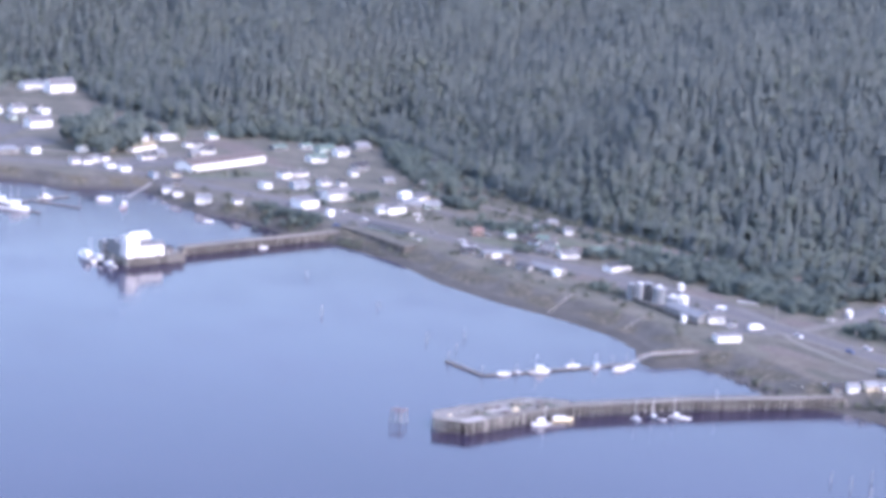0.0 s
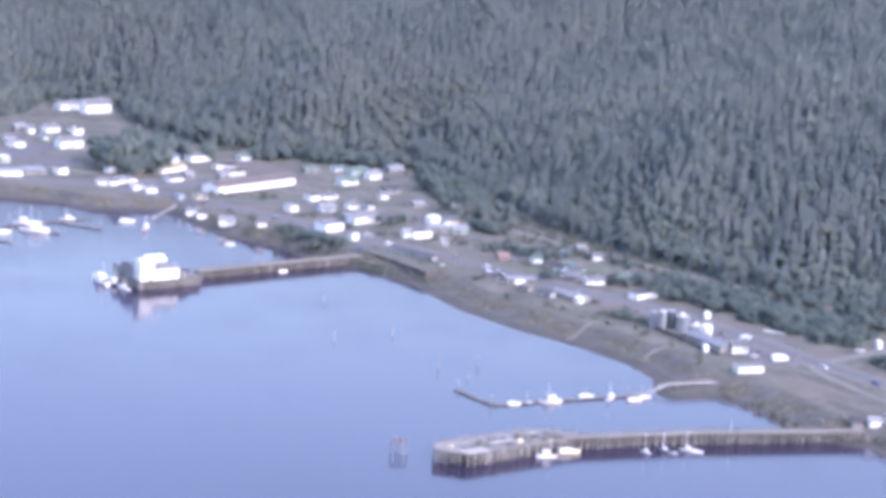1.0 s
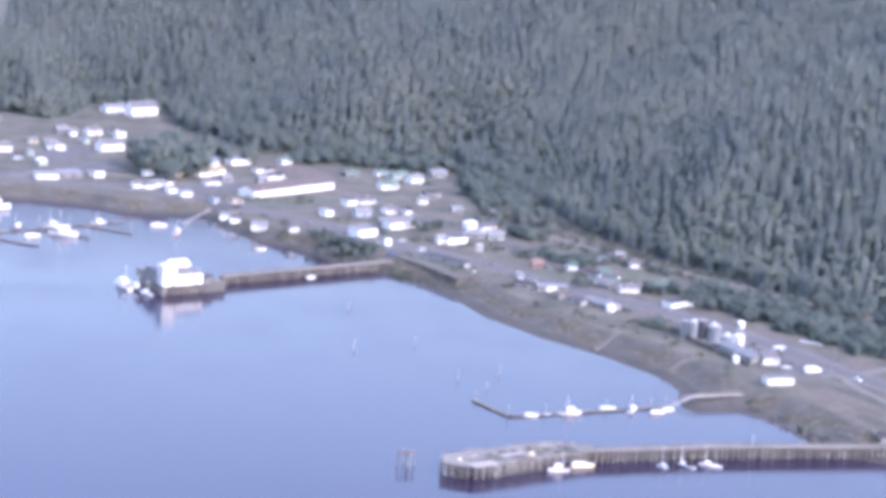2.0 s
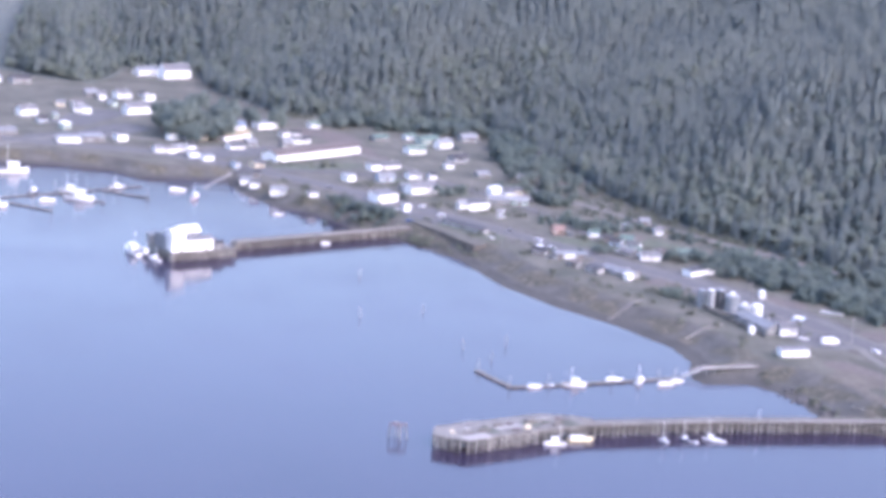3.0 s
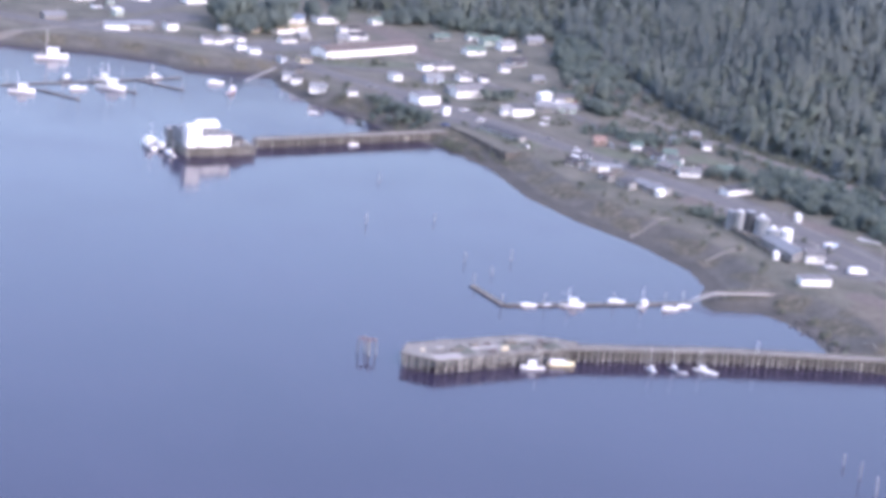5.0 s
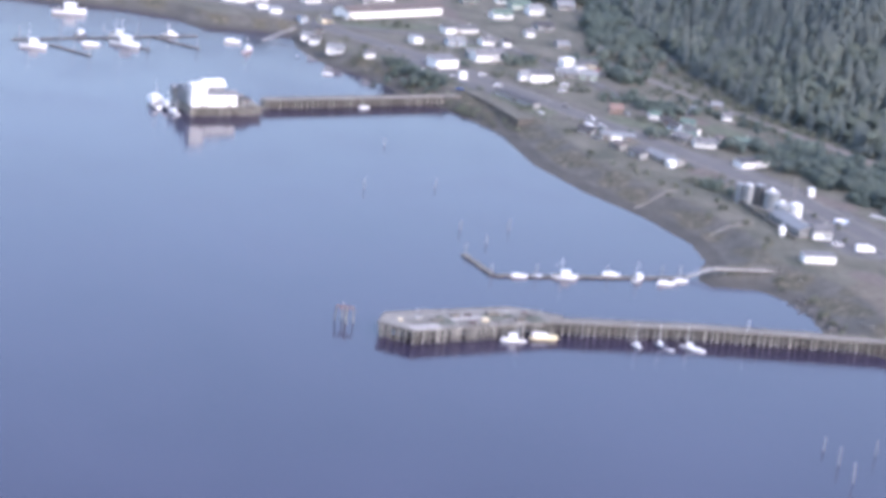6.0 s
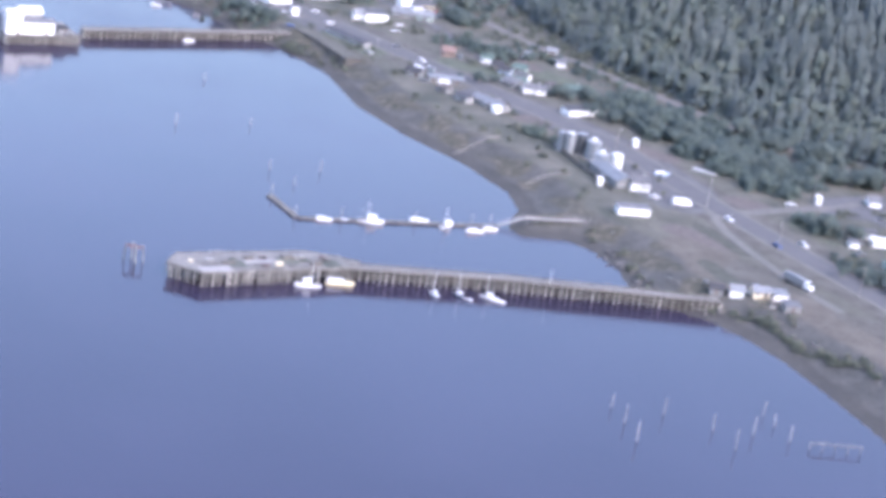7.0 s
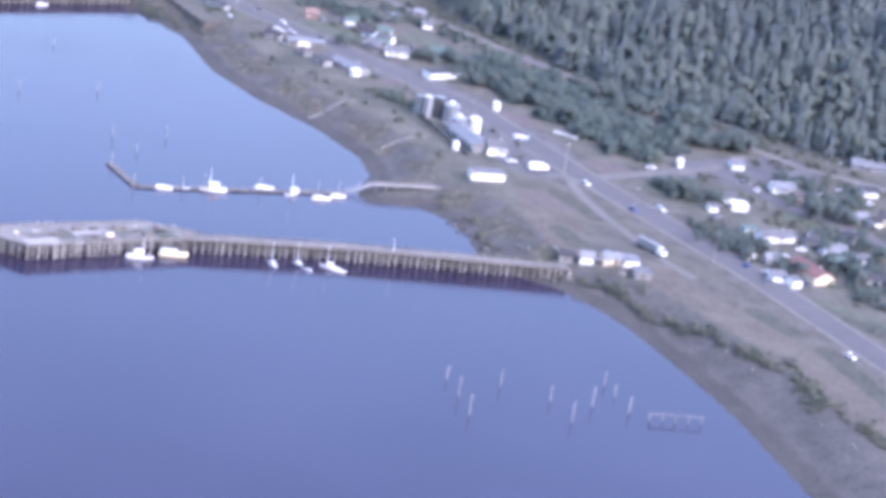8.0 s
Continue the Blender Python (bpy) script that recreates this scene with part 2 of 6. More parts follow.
def water_material():
    m = bpy.data.materials.new("sea_water")
    m.use_nodes = True
    nt = m.node_tree
    bsdf = nt.nodes["Principled BSDF"]
    bsdf.inputs["Roughness"].default_value, bsdf.inputs["IOR"].default_value = 0.08, 1.5
    geo = nt.nodes.new("ShaderNodeNewGeometry")
    big, small = nt.nodes.new("ShaderNodeTexNoise"), nt.nodes.new("ShaderNodeTexNoise")
    big.inputs["Scale"].default_value, small.inputs["Scale"].default_value = 0.008, 0.5
    big.inputs["Detail"].default_value = small.inputs["Detail"].default_value = 3
    nt.links.new(geo.outputs["Position"], big.inputs["Vector"])
    nt.links.new(geo.outputs["Position"], small.inputs["Vector"])
    mix = nt.nodes.new("ShaderNodeMix")
    mix.data_type = "RGBA"
    mix.inputs["A"].default_value, mix.inputs["B"].default_value = (0.024, 0.020, 0.038, 1), (0.032, 0.027, 0.050, 1)
    mid = nt.nodes.new("ShaderNodeTexNoise")
    mid.inputs["Scale"].default_value, mid.inputs["Detail"].default_value = 0.022, 5
    nt.links.new(geo.outputs["Position"], mid.inputs["Vector"])
    add = nt.nodes.new("ShaderNodeMath")
    nt.links.new(big.outputs[0], add.inputs[0])
    nt.links.new(mid.outputs[0], add.inputs[1])
    span, wind = nt.nodes.new("ShaderNodeMapRange"), nt.nodes.new("ShaderNodeMapRange")
    span.inputs["From Min"].default_value, span.inputs["From Max"].default_value = 0.72, 1.28
    nt.links.new(add.outputs[0], span.inputs["Value"])
    nt.links.new(span.outputs[0], mix.inputs["Factor"])
    # light airs roughen the calm water in broad patches
    wind.inputs["From Min"].default_value, wind.inputs["From Max"].default_value = 0.35, 0.65
    wind.inputs["To Min"].default_value, wind.inputs["To Max"].default_value = 0.06, 0.15
    nt.links.new(mid.outputs[0], wind.inputs["Value"])
    nt.links.new(wind.outputs[0], bsdf.inputs["Roughness"])
    nt.links.new(mix.outputs["Result"], bsdf.inputs["Base Color"])
    b = nt.nodes.new("ShaderNodeBump")
    b.inputs["Strength"].default_value, b.inputs["Distance"].default_value = 0.5, 0.15
    nt.links.new(small.outputs[0], b.inputs["Height"])
    nt.links.new(b.outputs[0], bsdf.inputs["Normal"])
    return m


# ---- geometry helpers ----
class Geo:
    """Vertices and faces gathered for one mesh."""

    def __init__(self):
        self.v, self.f = [], []

    def add(self, verts, faces):
        n = len(self.v)
        self.v += [tuple(p) for p in verts]
        self.f += [tuple(i + n for i in face) for face in faces]
        return self

    def box(self, x0, y0, z0, x1, y1, z1):
        return self.add([(x0, y0, z0), (x1, y0, z0), (x1, y1, z0), (x0, y1, z0), (x0, y0, z1), (x1, y0, z1), (x1, y1, z1), (x0, y1, z1)],
                        [(0, 3, 2, 1), (4, 5, 6, 7), (0, 1, 5, 4), (1, 2, 6, 5), (2, 3, 7, 6), (3, 0, 4, 7)])

    def tube(self, a, b, r0, r1, n=7):
        """A tapered round bar from a to b."""
        a, b = Vector(a), Vector(b)
        d = (b - a).normalized()
        s = d.orthogonal().normalized()
        t = d.cross(s)
        ring = lambda c, r: [c + r * (math.cos(2 * math.pi * k / n) * s + math.sin(2 * math.pi * k / n) * t) for k in range(n)]
        return self.add(ring(a, r0) + ring(b, r1), [(k, (k + 1) % n, n + (k + 1) % n, n + k) for k in range(n)]
                        + [tuple(range(n - 1, -1, -1)), tuple(range(n, 2 * n))])

    def loft(self, rings):
        """Closed cross-sections of equal count, joined in order and capped."""
        n = len(rings[0])
        faces = [(i * n + k, i * n + (k + 1) % n, (i + 1) * n + (k + 1) % n, (i + 1) * n + k) for i in range(len(rings) - 1) for k in range(n)]
        faces += [tuple(range(n - 1, -1, -1)), tuple((len(rings) - 1) * n + k for k in range(n))]
        return self.add([p for r in rings for p in r], faces)

    def mesh(self, name, mat, smooth=False):
        me = bpy.data.meshes.new(name)
        me.from_pydata(self.v, [], self.f)
        me.materials.append(mat)
        if smooth:
            me.polygons.foreach_set("use_smooth", [True] * len(me.polygons))
        me.update()
        return me


def part(name, geo, mat, parent, label="", smooth=False):
    """One mesh under a thing or a part."""
    ob = new(name, geo.mesh(name, mat, smooth) if isinstance(geo, Geo) else geo)
    ob.parent = parent
    if label:
        ob["label"] = label
    return ob


def thing(name, m, label, category, group=""):
    ob = new(name)
    ob.matrix_world = m
    return tagged(ob, label, category, group)


# ---- the plan of land and sea ----
COAST = [(-1500, 1250), (-509.6, 1246.7), (-345.8, 1251.2), (-273, 1254), (-233.9, 1263.1), (-198.4, 1256.7), (-179.3, 1240.3), (-126.5, 1252.2), (-115.6, 1219.4), (-91, 1183),
         (-65.5, 1168.4), (-45.5, 1141.1), (-10.9, 1112), (15.5, 1079.3), (36.4, 1028.3), (63.7, 990.1), (91.9, 961), (113.8, 928.2), (119.2, 906.4), (115.6, 879.1),
         (121.9, 870.9), (141.1, 875.4), (152, 866.3), (161.1, 849.9), (165.6, 829.9), (178.4, 815.4), (196.6, 807.2), (208.4, 795.3), (220.2, 779), (233, 754.4),
         (243, 733.5), (252.1, 713.4), (259.4, 691.6), (265.7, 673.4), (295.8, 582.4), (420, 300), (520, -300), (700, -2500)]
WOODS = [(-2600, 1750), (-473.2, 1640), (-330, 1590), (-290, 1562), (-258, 1556), (-246, 1600), (-242, 1648), (-188, 1640), (-165, 1560), (-110, 1480), (-33.7, 1472.4), (32.8, 1494.2), (60.1, 1419.6), (89.2, 1337.7), (112.8, 1254), (152.9, 1173.9),
         (211.1, 1102.9), (283, 1053.8), (333.1, 1025.6), (376.7, 1010.1), (458.6, 961), (582.4, 855.4), (728, 546), (1000, -2500)]
MAIN_ROAD = [(-382.2, 1337.7), (-263.9, 1303.1), (-172.9, 1296.8), (-109.2, 1260.4), (-43.7, 1212.1), (28.2, 1143.9), (100.1, 1075.6), (162, 1010.1), (202.9, 940.9), (242.1, 882.7), (269.4, 842.7), (303.9, 779.9), (349.4, 698.9), (427.7, 555.1)]
UPPER_ROAD = [(54.6, 1274), (112.8, 1197.6), (214.8, 1091.1), (276.6, 1032.9), (310.3, 1001), (344.9, 991.9), (409.5, 964.6)]
CROSS_STREET = [(212, 934.6), (238.4, 957.3), (265.7, 976.4), (282.1, 1008.3)]
BACK_STREET = [(265.7, 974.6), (295.8, 937.3), (331.2, 906.4), (382.2, 864.5)]
SCHOOL_STREET = [(-109.2, 1264.9), (-54.6, 1274), (9.1, 1264.9), (54.6, 1210.3), (91, 1142)]
FAR_STREET = [(-163.8, 1301.3), (-136.5, 1333.2), (-72.8, 1365), (-18.2, 1310.4), (9.1, 1264.9)]
TURF = [[(-12.0, 1121.1), (-0.5, 1099.0), (10.9, 1080.6), (19.4, 1062.2)], [(118, 1000), (135, 985), (152, 950)], [(126, 996), (146, 962)], [(104, 1012), (122, 1002)], [(196, 858), (204, 842)], [(188, 838), (196, 828)], [(266, 800), (279, 784)], [(288, 772), (303, 735), (318, 700)], [(289, 817), (312, 799), (330, 775)], [(238, 925), (259, 920), (262, 955)], [(262, 898), (278, 872), (290, 850)], [(196, 905), (212, 880)]]
BARE_FIELD = [[(226, 812), (248, 792), (266, 767), (285, 738), (306, 695), (330, 650)], [(206, 824), (228, 822)], [(196, 880), (188, 862), (182, 846)]]
PAVED_YARD = [[(100, 1066), (128, 1046), (152, 1018), (172, 990), (190, 958)], [(150, 1010), (166, 972)], [(172, 960), (188, 938)], [(262, 972), (300, 1000)], [(-40, 1202), (28, 1136)], [(-250, 1318), (-222, 1342), (-206, 1376)], [(-245, 1385), (-228, 1430)], [(-150, 1300), (-110, 1330)]]
LAWNS = [[(292, 818), (312, 803), (335, 780)], [(296, 924), (324, 902)], [(146, 1100), (170, 1076)], [(176, 1098), (212, 1070)], [(12, 1140), (34, 1116)], [(-24, 1262), (16, 1232)], [(-92, 1272), (-50, 1300)], [(242, 936), (252, 922)], [(74, 1120), (100, 1112)], [(116, 1136), (142, 1116)]]
RED_SOIL = [[(117, 1034), (131, 1039)], [(170, 1014), (184, 1006)], [(186, 896), (204, 886)], [(-62, 1352), (-34, 1332)], [(-88, 1420), (-58, 1408)], [(-84, 1408), (-52, 1390)], [(-70, 1396), (-46, 1362)], [(-60, 1380), (-42, 1350)], [(108, 1150), (116, 1140)], [(214, 955), (224, 950)]]
HARBOUR_STREET = [(-300, 1258), (-284, 1268), (-262, 1300), (-236, 1337), (-212, 1346), (-180, 1340)]
SHORE_TRACK = [(200, 934), (205, 906), (216, 880), (230, 852), (238, 836), (246, 826)]
LEVEL = 6.55


def to_line(line, x, y):
    """The distance of points to a line of the plan."""
    best = np.full(np.shape(x), 1e9)
    for (ax, ay), (bx, by) in zip(line, line[1:]):
        ux, uy = bx - ax, by - ay
        t = np.clip(((x - ax) * ux + (y - ay) * uy) / (ux * ux + uy * uy), 0, 1)
        best = np.minimum(best, np.hypot(x - ax - t * ux, y - ay - t * uy))
    return best


def beyond(line, x, y):
    """Signed distance: positive on the inland side of a line of the plan."""
    ring = [*line, (4800, -2500), (4800, 4800), (-2600, 4800)]
    inside = np.zeros(np.shape(x), bool)
    for (ax, ay), (bx, by) in zip(ring, ring[1:] + ring[:1]):
        if ay != by:
            inside ^= ((ay > y) != (by > y)) & (x < (bx - ax) * (y - ay) / (by - ay) + ax)
    return np.where(inside, 1, -1) * to_line(line, x, y)


def smooth(v):
    v = np.clip(v, 0, 1)
    return v * v * (3 - 2 * v)


def height(x, y):
    x, y = np.asarray(x, float), np.asarray(y, float)
    d, e = beyond(COAST, x, y), beyond(WOODS, x, y)
    wide = 0.6 + 0.4 * smooth((x + 60) / 80)
    z = LEVEL * (0.55 * smooth(d / (24 * wide)) + 0.45 * smooth((d - 11 * wide) / (18 * wide)))
    z = np.where(d < 0, np.maximum(d * 0.16, -14), z)
    rough = np.sin(x * 0.31 + y * 0.17) * np.sin(y * 0.23 - x * 0.11)
    z += 0.1 * rough * smooth(d / 6) * (1 - smooth((d - 14 * wide) / (12 * wide)))
    up = np.maximum(e, 0)
    hill = 0.44 * up * smooth(up / 45) + smooth(up / 90) * (9 * np.sin(x * 0.017 + 0.6) * np.sin(y * 0.013) + 4 * np.sin(x * 0.041 - y * 0.03))
    return z + 430 * (1 - np.exp(-np.maximum(hill, 0) / 430))


def ground_at(x, y):
    return float(height(np.array([x]), np.array([y]))[0])


# ---- large structure: ground, water, roads ----
def build_ground():
    xs = np.concatenate([np.linspace(-2600, -480, 26), np.arange(-470, -200, 5.0), np.arange(-200, 400, 3.0), np.arange(400, 560, 5.0), np.linspace(570, 4800, 50)])
    ys = np.concatenate([np.linspace(-2500, 550, 26), np.arange(560, 640, 5.0), np.arange(640, 1240, 3.0), np.arange(1240, 1600, 5.0), np.linspace(1610, 2400, 46), np.linspace(2450, 4800, 24)])
    gx, gy = np.meshgrid(xs, ys)
    x, y = gx.ravel(), gy.ravel()
    verts = np.stack([x, y, height(x, y)], 1)
    nx, ny = len(xs), len(ys)
    i = (np.arange(ny - 1)[:, None] * nx + np.arange(nx - 1)[None]).ravel()
    faces = np.stack([i, i + 1, i + nx + 1, i + nx], 1)
    me = bpy.data.meshes.new("ground")
    me.from_pydata(verts.tolist(), [], faces.tolist())
    d, e = beyond(COAST, x, y), beyond(WOODS, x, y)
    road = np.minimum(to_line(MAIN_ROAD, x, y) * 0.8, to_line(SCHOOL_STREET, x, y) * 1.6)
    point = np.hypot((x - 187) * 0.9, (y - 842) * 1.3)
    wide = 0.6 + 0.4 * smooth((x + 60) / 80)
    near = lambda lines, full, fade: 1 - smooth((np.minimum.reduce([to_line(l, x, y) for l in lines]) - full) / fade)
    weed = 0.5 + 0.5 * np.sin(x * 0.19 + 1.3 * np.sin(y * 0.11)) * np.sin(y * 0.16 + x * 0.05)
    zones = {"field": near(BARE_FIELD, 11, 9), "yard": near(PAVED_YARD, 11, 8), "lawn": near(LAWNS, 5, 6), "soil": near(RED_SOIL, 4, 6),
             "weed": smooth((y - 790) / 40) * weed * smooth((d / wide - 5) / 8) * (1 - smooth((d / wide - 22) / 12)),
             "beach": 1 - smooth((d / wide - 17 - 7 * smooth((800 - y) / 60)) / 18), "mud": 1 - smooth((d / wide - 2) / 14), "forest": smooth((e + 4) / 10), "turf": 1 - smooth((np.minimum.reduce([to_line(l, x, y) for l in TURF]) - 2) / 5),
             "lots": np.maximum(np.maximum(1 - smooth((road - 8) / 12), 0.75 * (1 - smooth((point - 30) / 30))), 0.8 * smooth((d - 22) / 6) * (1 - smooth((d - 55) / 12)) * smooth((850 - y) / 40))}
    for name, value in zones.items():
        me.attributes.new(name, "FLOAT", "POINT").data.foreach_set("value", value.astype(np.float32))
    me.materials.append(ground_material())
    me.polygons.foreach_set("use_smooth", [True] * len(me.polygons))
    tagged(new("ground", me), "grassy shore land with gravel lots, mud beach and wooded hill", "ground", kind="structure")


def build_water():
    g = Geo().add([(-2600, -2500, 0), (4800, -2500, 0), (4800, 4800, 0), (-2600, 4800, 0)], [(0, 1, 2, 3)])
    tagged(new("water", g.mesh("water", water_material())), "calm blue sea water in a sheltered bay", "water", kind="structure")


def strip(name, line, width, mat, label, lift=0.1):
    """A road laid on the ground along a line of the plan."""
    pts = []
    for (ax, ay), (bx, by) in zip(line, line[1:]):
        n = max(1, int(math.hypot(bx - ax, by - ay) / 5))
        pts += [(ax + (bx - ax) * k / n, ay + (by - ay) * k / n) for k in range(n)]
    pts.append(line[-1])
    for _ in range(6):
        pts = [pts[0]] + [((a[0] + 2 * b[0] + c[0]) / 4, (a[1] + 2 * b[1] + c[1]) / 4) for a, b, c in zip(pts, pts[1:], pts[2:])] + [pts[-1]]
    g = Geo()
    rows = []
    for k, p in enumerate(pts):
        a, b = pts[max(0, k - 1)], pts[min(len(pts) - 1, k + 1)]
        l = math.hypot(b[0] - a[0], b[1] - a[1])
        nx, ny = -(b[1] - a[1]) / l, (b[0] - a[0]) / l
        rows.append([(p[0] + nx * o * width, p[1] + ny * o * width) for o in (-0.53, -0.5, 0.0, 0.5, 0.53)])
    for r in rows:
        for j, (x, y) in enumerate(r):
            g.v.append((x, y, ground_at(x, y) + (lift, lift, lift + 0.06, lift, lift)[j] - (0.3 if j in (0, 4) else 0)))
    n = 5
    g.f = [(i * n + j + 1, i * n + j, (i + 1) * n + j, (i + 1) * n + j + 1) for i in range(len(rows) - 1) for j in range(n - 1)]
    return tagged(new(name, g.mesh(name, mat)), label, "road", kind="structure")


build_ground()
build_water()
strip("road_shoulder", MAIN_ROAD, 16, SHOULDER, "pale gravel shoulder along the shore road", 0.07)
strip("road", MAIN_ROAD, 12, ASPHALT, "worn grey asphalt shore road through the village", 0.14)
strip("road", UPPER_ROAD, 7, GRAVEL, "pale gravel road along the edge of the woods", 0.1)
strip("road", CROSS_STREET, 6, GRAVEL, "gravel side street joining two roads", 0.08)
strip("road", BACK_STREET, 8, ASPHALT, "worn asphalt back street between houses", 0.1)
strip("track", SHORE_TRACK, 4.2, GRAVEL, "pale gravel track beside the shore road", 0.06)
strip("road", HARBOUR_STREET, 6, SHOULDER, "pale gravel street above the harbour bank", 0.12)
strip("road", SCHOOL_STREET, 6, ASPHALT, "worn asphalt street below the school", 0.1)
strip("road", FAR_STREET, 5.5, GRAVEL, "gravel street between small white houses", 0.08)
# ---- placed buildings: x, y, width, depth, height, turn, kind, wall, roof ----
NEAR_HOUSES_A = [
    (166.6, 908.0, 14.1, 5.1, 3.4, 19, "shed", "white", "grey"),
    (169.6, 946.7, 8.2, 9.9, 6.0, 12, "house", "white", "grey"),
    (152.8, 942.9, 2.2, 2.9, 3.0, 12, "shed", "white", "white"),
    (169.0, 1016.7, 2.4, 3.1, 3.5, 12, "shed", "white", "white"),
    (142.1, 1060.1, 18.4, 6.6, 3.1, 41, "shed", "white", "dark"),
    (118.5, 1088.0, 11.2, 9.9, 4.3, 12, "house", "white", "grey"),
    (111.2, 1097.7, 6.5, 8.8, 4.4, -0, "house", "white", "green"),
    (107.9, 1093.9, 8.0, 8.8, 4.4, -28, "house", "grey", "grey"),
    (110.1, 1127.2, 7.3, 8.8, 4.2, -6, "house", "green", "green"),
    (130.4, 1155.5, 4.9, 7.7, 4.0, 12, "house", "white", "grey"),
    (138.2, 1098.7, 9.3, 8.8, 4.7, 12, "house", "green", "green"),
    (92.1, 1136.7, 5.7, 7.7, 3.6, 12, "house", "white", "green"),
    (71.8, 1136.3, 6.6, 6.6, 4.8, 12, "house", "orange", "orange"),
    (99.4, 1046.0, 20.4, 9.9, 3.9, -45, "house", "grey", "metal"),
    (68.8, 1074.6, 4.8, 5.5, 3.2, 12, "shed", "grey", "metal"),
]
NEAR_HOUSES_B = [
    (74.5, 1075.7, 5.6, 5.5, 3.2, 6, "shed", "white", "metal"),
    (80.6, 1078.0, 6.2, 5.5, 2.9, 9, "shed", "grey", "metal"),
    (59.1, 1082.0, 7.5, 7.7, 3.7, -13, "house", "grey", "dark"),
]
RIGHT_HOUSES_A = [
    (250.5, 972.6, 2.3, 2.9, 3.6, 12, "shed", "white", "white"),
    (276.7, 986.5, 5.6, 8.8, 3.9, 12, "house", "white", "grey"),
    (341.6, 1022.1, 16.0, 13.2, 3.8, -6, "house", "metal", "metal"),
    (294.0, 960.7, 10.0, 9.9, 4.5, 12, "house", "white", "metal"),
    (268.5, 933.8, 5.3, 7.7, 3.9, 12, "house", "white", "grey"),
    (271.9, 924.0, 6.7, 5.5, 2.4, 12, "shed", "white", "white"),
    (260.1, 916.0, 3.8, 4.4, 2.4, 12, "shed", "white", "grey"),
    (334.8, 977.6, 6.4, 8.8, 4.1, 12, "house", "white", "dark"),
    (335.8, 935.3, 5.8, 8.8, 6.0, -8, "house", "yellow", "dark"),
    (283.2, 890.3, 14.8, 8.8, 4.0, 25, "house", "white", "grey"),
    (274.4, 874.4, 8.7, 3.3, 2.1, 12, "shed", "white", "white"),
    (269.4, 860.1, 3.6, 4.4, 3.6, 12, "shed", "white", "grey"),
    (305.5, 883.7, 9.7, 9.9, 4.0, 12, "house", "white", "metal"),
    (316.3, 878.5, 5.1, 7.7, 3.7, 12, "house", "white", "grey"),
    (278.5, 840.7, 5.2, 7.7, 3.7, 12, "house", "white", "grey"),
]
RIGHT_HOUSES_B = [
    (205.9, 828.2, 5.2, 5.5, 3.2, 0, "house", "white", "metal"),
    (214.6, 829.2, 6.4, 7.7, 3.7, 11, "house", "cream", "metal"),
    (222.0, 829.5, 5.6, 5.5, 2.8, 12, "shed", "white", "metal"),
    (198.2, 828.8, 5.0, 5.5, 3.0, 2, "house", "grey", "dark"),
    (225.7, 818.4, 6.3, 5.5, 2.6, 12, "shed", "grey", "grey"),
    (297.3, 890.8, 4.2, 7.7, 4.0, 12, "house", "grey", "dark"),
    (317.6, 931.5, 5.4, 8.8, 3.7, 12, "house", "grey", "dark"),
]
MIDDLE_HOUSES_A = [
    (-77.6, 1322.5, 75.6, 14.3, 5.6, 48, "school", "white", "rust"),
    (-6.1, 1226.2, 19.3, 11, 6.6, 37, "house", "white", "grey"),
    (-15.4, 1229.0, 6.6, 8.8, 4.9, 23, "house", "grey", "metal"),
    (-28.1, 1192.7, 14.6, 9.9, 5.1, 40, "shed", "white", "grey"),
    (-14.1, 1169.0, 3.8, 4.4, 5.0, 22, "shed", "white", "grey"),
    (26.2, 1189.3, 13.5, 9.9, 4.7, 29, "shed", "white", "grey"),
    (18.4, 1185.1, 5.0, 6.6, 5.7, 22, "house", "white", "metal"),
    (-11.0, 1361.0, 13.5, 9.9, 5.4, 34, "house", "white", "green"),
    (-2.7, 1403.0, 15.1, 9.9, 5.6, 40, "house", "green", "green"),
    (8.2, 1389.9, 11.0, 8.8, 6.3, 40, "house", "white", "metal"),
    (-15.0, 1414.5, 8.2, 8.8, 4.0, 26, "house", "white", "green"),
    (25.3, 1424.6, 12.9, 9.9, 5.2, 35, "house", "grey", "metal"),
    (17.9, 1339.6, 12.0, 8.8, 5.3, 40, "house", "metal", "dark"),
    (-27.4, 1300.0, 15.0, 8.8, 4.1, 40, "house", "white", "grey"),
    (-36.4, 1290.8, 7.3, 6.6, 3.7, 39, "shed", "white", "grey"),
]
